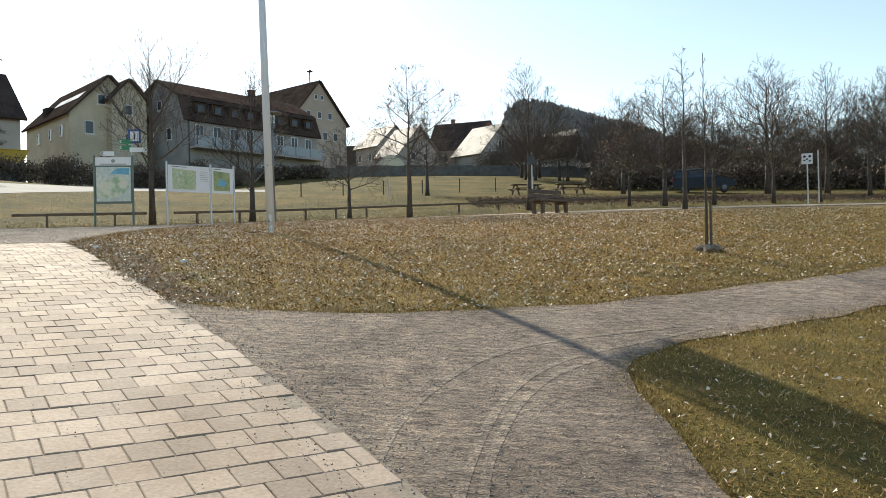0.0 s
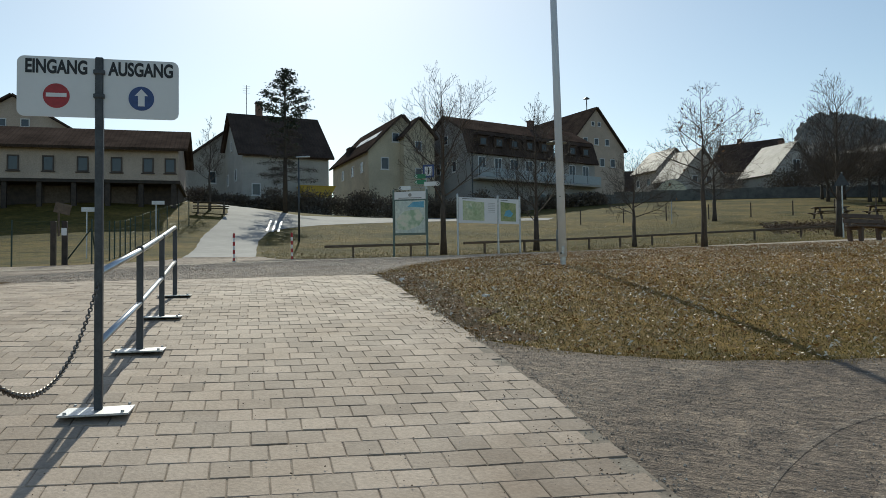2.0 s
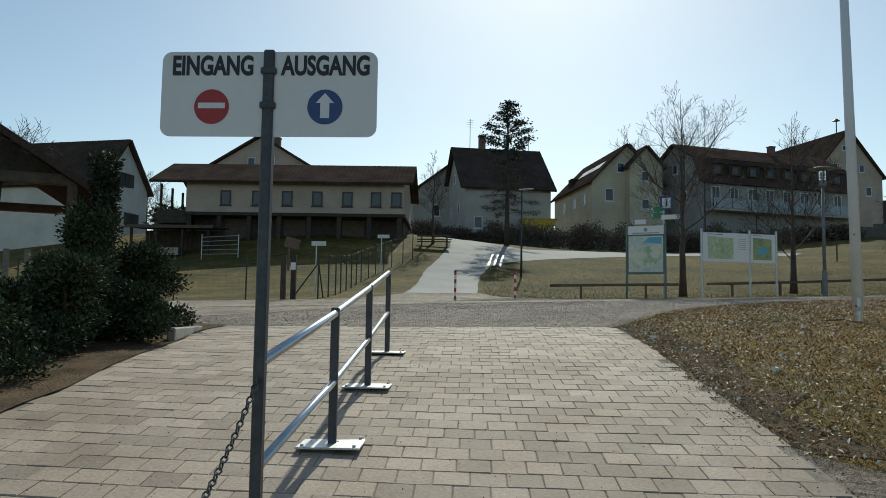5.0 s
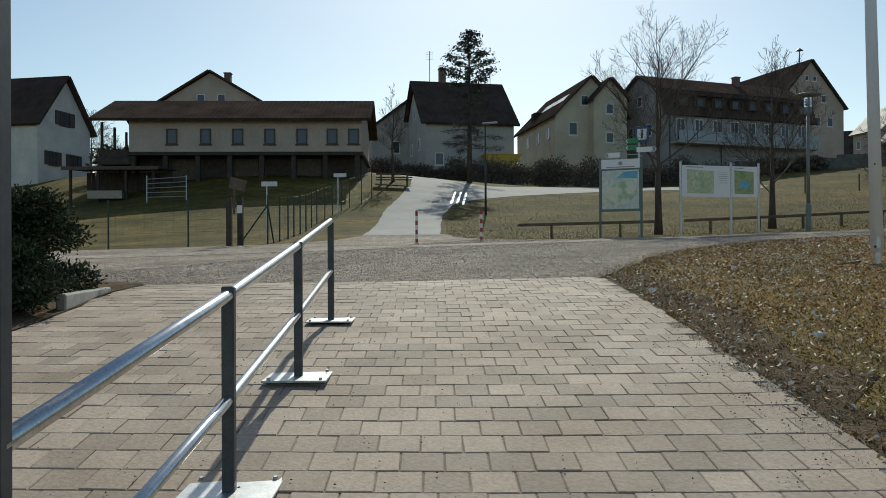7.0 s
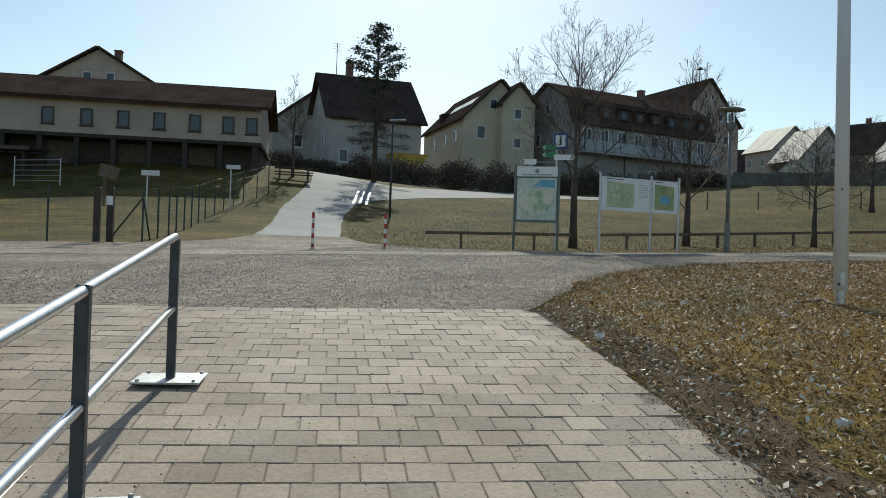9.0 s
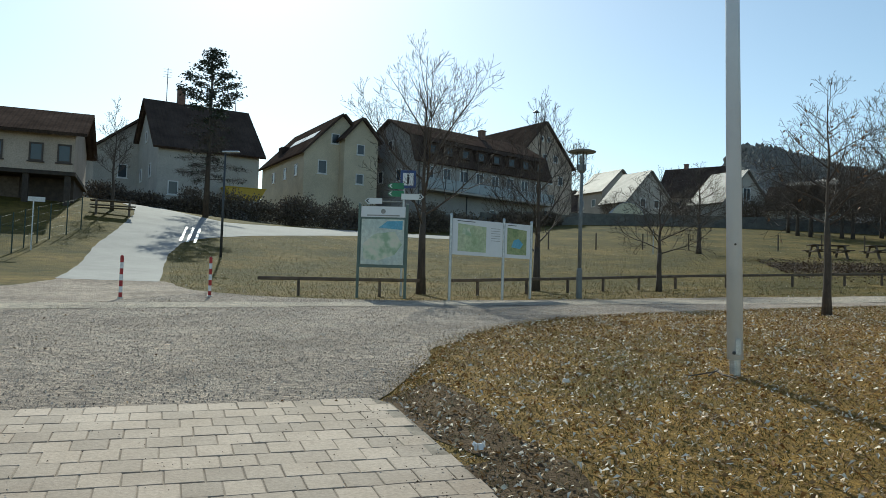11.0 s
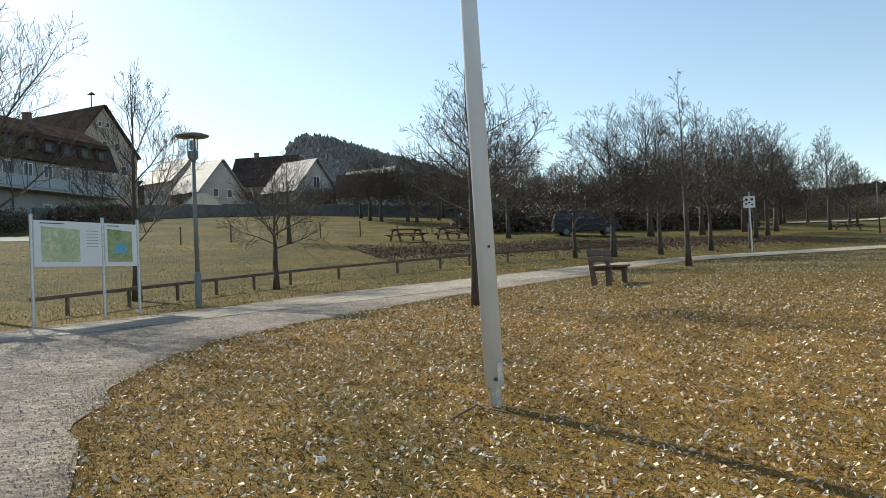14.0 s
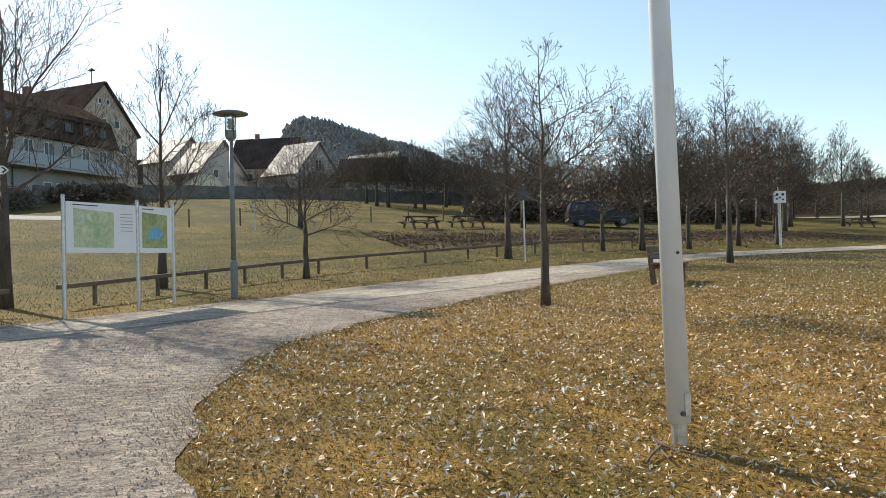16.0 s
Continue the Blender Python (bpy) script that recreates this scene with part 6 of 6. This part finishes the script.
def hill(name, bearing_profile, dist, label, seed, mat, count, lowest=0.0):
    """A wooded ridge: crest heights over bearing (degrees clockwise from +y), with tree clumps along and below the crest."""
    rnd = random.Random(seed)
    b = [p[0] for p in bearing_profile]
    hs = [p[1] for p in bearing_profile]
    s = Shape()
    n = 160
    ring = []
    for i in range(n + 1):
        ang = b[0] + (b[-1] - b[0]) * i / n
        top = float(np.interp(ang, b, hs))
        a = radians(ang)
        for k, (d, f) in enumerate(((0.72, 0.0), (0.86, 0.55), (1.0, 1.0), (1.25, 0.6))):
            ring.append((math.sin(a) * dist * d, math.cos(a) * dist * d, 6 + (top - 6) * f + 2 * noise.noise(Vector((ang * 0.4, k, seed)))))
    s.add(ring, [(i * 4 + k, (i + 1) * 4 + k, (i + 1) * 4 + k + 1, i * 4 + k + 1) for i in range(n) for k in range(3)])
    for _ in range(count):
        ang = rnd.uniform(b[0], b[-1])
        top = float(np.interp(ang, b, hs))
        f = lowest + (1 - lowest) * rnd.random() ** 0.6
        d = 0.74 + 0.27 * f
        h0 = 6 + (top - 6) * (f * 0.55 / 0.52 if f < 0.52 else 0.55 + (f - 0.52) / 0.48 * 0.45)
        a = radians(ang)
        p = Vector((math.sin(a) * dist * d, math.cos(a) * dist * d, h0 - 1))
        r, h = rnd.uniform(0.6, 1.4) * (dist / 400) ** 0.7, rnd.uniform(3.2, 6.2) * (dist / 400) ** 0.5
        m = 4
        base = [p + Vector((r * math.cos(6.28 * k / m) * rnd.uniform(0.7, 1.2), r * math.sin(6.28 * k / m) * rnd.uniform(0.7, 1.2), h * rnd.uniform(0.5, 0.85))) for k in range(m)]
        s.add(base + [p + Vector((rnd.uniform(-0.5, 0.5), rnd.uniform(-0.5, 0.5), h)), p], [(k, (k + 1) % m, m) for k in range(m)] + [((k + 1) % m, k, m + 1) for k in range(m)])
    ob = new(name, raw_mesh(name, s.v, s.f, mat))
    return tagged(ob, label, "hill", kind="structure")


hill("backdrop_hill", [(-14, 20), (2, 38), (4.4, 44), (5.6, 54), (6.4, 70), (7.6, 74), (8.8, 73), (10.1, 70), (12.1, 65), (15.6, 58), (18, 50), (22, 42), (28, 35), (34, 26), (40, 12), (46, 5)], 400, "wooded hill of bare brown trees beyond the houses, coloured pale for haze", 3, HAZE_FOREST, 36000)
hill("backdrop_ridge", [(20, 60), (40, 82), (55, 92), (70, 84), (100, 60)], 1100, "far wooded ridge beyond the meadow", 4, FAR_FOREST, 26000, 0.75)


# ---- small growth and litter ----
def fast_tris(name, tri, mat):
    """A mesh of loose triangles from an array (n, 3, 3)."""
    n = len(tri)
    me = bpy.data.meshes.new(name)
    me.vertices.add(n * 3)
    me.vertices.foreach_set("co", tri.reshape(-1).astype(np.float32))
    me.loops.add(n * 3)
    me.loops.foreach_set("vertex_index", np.arange(n * 3, dtype=np.int32))
    me.polygons.add(n)
    me.polygons.foreach_set("loop_start", np.arange(0, n * 3, 3, dtype=np.int32))
    me.materials.append(mat)
    me.update(calc_edges=True)
    return me


rng = np.random.default_rng(7)
LAWN_ONE = lawn_edge[::-1] + [(60, 30)] + lawn_south[::-1]
LAWN_TWO = lawn_two + [(30, -4)]


def scatter(poly, n, box, falloff=None):
    x, y = rng.uniform(box[0], box[1], n), rng.uniform(box[2], box[3], n)
    k = inside(poly, x, y)
    if falloff is not None:
        k &= rng.random(n) < falloff(x, y)
    return x[k], y[k]


def blades(x, y, tall, wide):
    n = len(x)
    z = ground_z(x, y)
    a = rng.uniform(0, 2 * np.pi, n)
    h = tall * rng.uniform(0.5, 1.3, n)
    lean = rng.uniform(0.2, 1.3, n) * h
    la = rng.uniform(0, 2 * np.pi, n)
    t = np.empty((n, 3, 3))
    for i, s in ((0, -1), (1, 1)):
        t[:, i, 0], t[:, i, 1], t[:, i, 2] = x + s * np.cos(a) * wide, y + s * np.sin(a) * wide, z - 0.004
    t[:, 2, 0], t[:, 2, 1], t[:, 2, 2] = x + np.cos(la) * lean, y + np.sin(la) * lean, z + h
    return t


near = lambda x, y: np.clip(1.5 - np.hypot(x + 4.5, y - 13) / 16, 0.05, 1)
gx, gy = scatter(LAWN_ONE, 420000, (-6.4, 12, 8, 34), near)
gx2, gy2 = scatter(LAWN_TWO, 60000, (1, 9, 2, 12))


def fringe(line, per_metre, wide):
    """Points strewn along a line, thinning to both sides."""
    p = np.array(line)
    a, b = p[:-1], p[1:]
    n = np.maximum(1, (np.hypot(*(b - a).T) * per_metre).astype(int))
    a, b = np.repeat(a, n, 0), np.repeat(b, n, 0)
    q = a + (b - a) * rng.random((len(a), 1)) + rng.normal(0, wide, (len(a), 2))
    return q[:, 0], q[:, 1]


near_edge = [q for q in lawn_edge if q[0] < 14]
south_edge = [q for q in lawn_south if q[0] < 9]
two_edge = [q for q in lawn_two if q[0] < 9 and q[1] > 2]
dry = np.hypot(gx + 1.0, gy - 19.2) < rng.normal(5.0, 2.5, len(gx))
fr = [fringe(near_edge, 900, 0.12), fringe(south_edge, 800, 0.09), fringe(two_edge, 800, 0.09)]
fringe_x, fringe_y = np.concatenate([q[0] for q in fr]), np.concatenate([q[1] for q in fr])
SLOPE = north_edge2 + [(60, 78), (-10, 78), (-12, 64), (-19.5, 60.5), (-22, 50), (-23.5, 42.3), (-22.4, 38.4), (-20.4, 34.6)]
thinning = lambda x, y: np.clip(1.15 - (y - 28) / 38, 0.06, 1)
gx3, gy3 = scatter(SLOPE, 240000, (-24, 40, 25, 74), thinning)
grass = new("grass", fast_tris("grass", np.concatenate([blades(gx[dry], gy[dry], 0.024, 0.0045), blades(gx2, gy2, 0.028, 0.0045), blades(fringe_x, fringe_y, 0.028, 0.004)]), BLADES))
tagged(grass, "short dry winter grass, olive and straw coloured", "grass", kind="stuff")

slope_grass = new("grass", fast_tris("grass", np.concatenate([blades(gx3, gy3, 0.045, 0.008), blades(gx[~dry], gy[~dry], 0.026, 0.0045)]), BLADES_GREEN))
tagged(slope_grass, "short olive winter grass on the slope and lawn", "grass", kind="stuff")


def litter(x, y, size, lift):
    n = len(x)
    z = ground_z(x, y) + lift
    a = rng.uniform(0, 2 * np.pi, n)
    s = size * rng.uniform(0.45, 1.3, n)
    c, d = np.cos(a) * s, np.sin(a) * s
    up1, up2 = rng.uniform(0.0, 0.8, n) * s, rng.uniform(-0.1, 0.8, n) * s
    p = np.stack([x, y, z], -1)
    e1 = np.stack([c, d, up1], -1)
    e2 = np.stack([-d * 0.5, c * 0.5, up2], -1)
    q = [p - e1, p + e2, p + e1 * 0.9, p - e2 * 0.7 + np.stack([0 * x, 0 * x, up1], -1)]
    return np.concatenate([np.stack([q[0], q[1], q[2]], 1), np.stack([q[0], q[2], q[3]], 1)])


lx, ly = scatter(LAWN_ONE, 330000, (-6.3, 26, 8, 38), lambda x, y: np.clip(1.3 - np.hypot(x + 3, y - 17) / 13, 0.2, 1))
lx2, ly2 = scatter(LAWN_TWO, 9000, (1, 10, 2, 13))
lx3, ly3 = scatter(SLOPE, 28000, (-24, 40, 25, 74), thinning)
lx4, ly4 = scatter(gravel_north, 2600, (-14, 4, 12, 34))
leaves = new("fallen_leaves", fast_tris("fallen_leaves", np.concatenate([litter(lx, ly, 0.025, 0.022), litter(lx2, ly2, 0.02, 0.022), litter(lx3, ly3, 0.03, 0.022), litter(lx4, ly4, 0.018, 0.02)]), LEAF_LITTER))
tagged(leaves, "pale curled dead leaves scattered over the grass", "leaves", kind="stuff")
# bank of dark fallen leaves under the terrace trees
bx, by = rng.uniform(3, 36, 34000), rng.normal(0, 2.6, 34000)
by = 48.5 + (bx - 4) * 0.16 + by
bank = new("leaf_bank", fast_tris("leaf_bank", litter(bx, by, 0.06, 0.03), surface("dark brown leaf litter", (0.09, 0.055, 0.035), (0.22, 0.14, 0.09), 1.5, 0.8, bump=0, vary=0.5)))
tagged(bank, "brown leaf litter on the bank below the terrace", "leaves", kind="stuff")

# loose stones on the gravel
PEBBLE = speckled("gravel stones", [(0.0, (0.2, 0.165, 0.135)), (0.4, (0.33, 0.27, 0.22)), (0.75, (0.48, 0.41, 0.345)), (1.0, (0.75, 0.68, 0.6))], 0.8, 1.2)


def pebbles(x, y, size):
    n = len(x)
    c = np.stack([x, y, ground_z(x, y) + 0.016], -1)
    s = size * rng.uniform(0.4, 1.4, n)[:, None]
    a = rng.uniform(0, 2 * np.pi, n)
    r = [np.stack([np.cos(a + k * 2.09), np.sin(a + k * 2.09), -0.1 + 0 * a], -1) * s * rng.uniform(0.6, 1.2, n)[:, None] + c for k in range(3)]
    t = c + np.stack([rng.normal(0, 0.3, n), rng.normal(0, 0.3, n), rng.uniform(0.5, 1.0, n)], -1) * s
    return np.concatenate([np.stack([r[i], r[(i + 1) % 3], t], 1) for i in range(3)])


GRAVEL_SOUTH = lawn_south + lawn_two + [(5.6, -4.2)]
px, py = scatter(gravel_north, 95000, (-14, -1, 11.5, 28))
px2, py2 = scatter(GRAVEL_SOUTH, 40000, (-4.6, 9, 2, 13))
ex = rng.uniform(0, 1, 900)
ed = rng.normal(0, 0.07, 900) + 0.03
px3, py3 = 1.5 + ex * (-7.5) + ed * 0.85, 2.4 + ex * 12.1 + ed * 0.53
ux, uy = scatter(PAVED, 2500, (-11, 2, 2, 14))
stones = new("gravel_stones", fast_tris("gravel_stones", np.concatenate([pebbles(px, py, 0.009), pebbles(px2, py2, 0.008), pebbles(px3, py3, 0.009), pebbles(ux, uy, 0.006) + np.array([0, 0, 0.02])]), PEBBLE))
tagged(stones, "loose grey gravel stones", "gravel", kind="stuff")

# dark crumbs of earth on the paving
cx, cy = scatter(PAVED, 1500, (-11, 2, 2, 14.4))
cf = fringe([(0.95, 2.75), (-6.1, 14.15)], 45, 0.14)
crumbs = new("dirt_crumbs", fast_tris("dirt_crumbs", np.concatenate([pebbles(cx, cy, 0.0065), pebbles(cf[0], cf[1], 0.0075)]) + np.array([0, 0, 0.018]), SOIL))
tagged(crumbs, "dark crumbs of earth strewn over the pavers", "dirt", kind="stuff")

# twigs at the foot of the flagpole, and a scrap of litter in the grass
for dx, dy, a, L in ((-0.22, -0.1, 70, 0.42), (-0.12, -0.16, 115, 0.4), (-0.34, -0.2, 40, 0.38), (-0.15, -0.05, 95, 0.3)):
    x, y = -2.93 + dx, 16.7 + dy
    t = new("stick", Shape().tube([(-L / 2, 0, 0.02), (0, 0.015, 0.035), (L / 2, 0, 0.06)], [0.008, 0.009, 0.006], 6).mesh("stick", WOOD))
    t.matrix_world = pose(x, y, gz(x, y), 0, 0, a)
    tagged(t, "dry pale stick lying in the grass", "stick", "sticks")
for x, y in ((-3.14, 11.61), (-4.99, 13.25), (-4.58, 15.63)):
    sc = Shape()
    rs = random.Random(int(x * 100))
    for i in range(7):
        sc.box((0.04, 0.028, 0.005), (rs.uniform(-0.04, 0.04), rs.uniform(-0.04, 0.04), 0.02 + rs.random() * 0.03), Euler((rs.random() * 2, rs.random() * 2, rs.random() * 3)).to_matrix())
    t = new("paper_scrap", sc.mesh("paper_scrap", SIGN_WHITE))
    t.location = (x, y, gz(x, y) + 0.015)
    tagged(t, "crumpled white scrap of paper in the grass", "litter")

# ---- paving stones ----
along = Vector((-6.0, 9.65)).normalized()
across = Vector((along.y, -along.x))
PW, PL, TOP = 0.219, 0.236, 0.022


def paver_shape(w, d):
    b, e = 0.0019, 0.008
    v = [(sx * (w / 2 - b), sy * (d / 2 - b), 0) for sx, sy in ((-1, -1), (1, -1), (1, 1), (-1, 1))]
    v += [(sx * (w / 2 - b), sy * (d / 2 - b), TOP - 0.004) for sx, sy in ((-1, -1), (1, -1), (1, 1), (-1, 1))]
    v += [(sx * (w / 2 - b - e * 0.6), sy * (d / 2 - b - e * 0.6), TOP) for sx, sy in ((-1, -1), (1, -1), (1, 1), (-1, 1))]
    f = [(8, 9, 10, 11)] + [(k, (k + 1) % 4, 4 + (k + 1) % 4, 4 + k) for k in range(4)] + [(4 + k, 4 + (k + 1) % 4, 8 + (k + 1) % 4, 8 + k) for k in range(4)]
    return v, f


full_v, full_f = paver_shape(PW, PL)
half_v, half_f = paver_shape(PW / 2, PL)
full_me, half_me = raw_mesh("paver", full_v, full_f, PAVER), raw_mesh("paver", half_v, half_f, PAVER)
paving = thing("paving", (-6.0, 14.5, gz(-6.0, 14.5)), 0, "pale grey concrete pavers laid in running bond", "paving")
paving["kind"] = "structure"
corner = Vector((-6.02, 14.5))
rest_v, rest_f, singles = [], [], 0
rp = random.Random(12)
for row in range(86):
    back = corner - along * ((row + 0.5) * PL) + across * rp.uniform(-0.03, 0.02)
    offset = 0.0 if row % 2 else PW / 2
    if row % 2 == 0:
        items = [(PW / 4, True)] if rp.random() < 0.45 else []
    else:
        items = []
    items += [(offset + (k + 0.5) * PW, False) for k in range(34)]
    for u, half in items:
        c = back - across * u
        if not inside(PAVED, np.array([c.x]), np.array([c.y]))[0]:
            continue
        z = gz(c.x, c.y)
        e = 0.1
        ny = (gz(c.x + along.x * e, c.y + along.y * e) - z) / e
        nx = (gz(c.x + across.x * e, c.y + across.y * e) - z) / e
        X = Vector((across.x, across.y, nx + rp.gauss(0, 0.007))).normalized()
        Y = Vector((along.x, along.y, ny + rp.gauss(0, 0.007))).normalized()
        Zv = X.cross(Y).normalized()
        Y = Zv.cross(X)
        m = Matrix(((X.x, Y.x, Zv.x, c.x), (X.y, Y.y, Zv.y, c.y), (X.z, Y.z, Zv.z, z - 0.001 + rp.uniform(-0.0025, 0.0025)), (0, 0, 0, 1)))
        m = m @ Matrix.Rotation(rp.gauss(0, 0.009), 4, "Z") @ Matrix.Diagonal((rp.uniform(0.982, 1.003), rp.uniform(0.982, 1.003), 1, 1))
        if 0 <= row < 26 and u < 2.55 and singles < 300:
            singles += 1
            ob = new("paver", half_me if half else full_me)
            ob.parent = paving
            ob.matrix_basis = paving.matrix_world.inverted() @ m
        else:
            k = len(rest_v)
            rest_v += [tuple(m @ Vector(q)) for q in (half_v if half else full_v)]
            rest_f += [tuple(i + k for i in f) for f in full_f]
rest = new("paver_field", raw_mesh("paver_field", rest_v, rest_f, PAVER))
rest.parent = paving
rest.matrix_basis = paving.matrix_world.inverted()
rest["kind"] = "stuff"
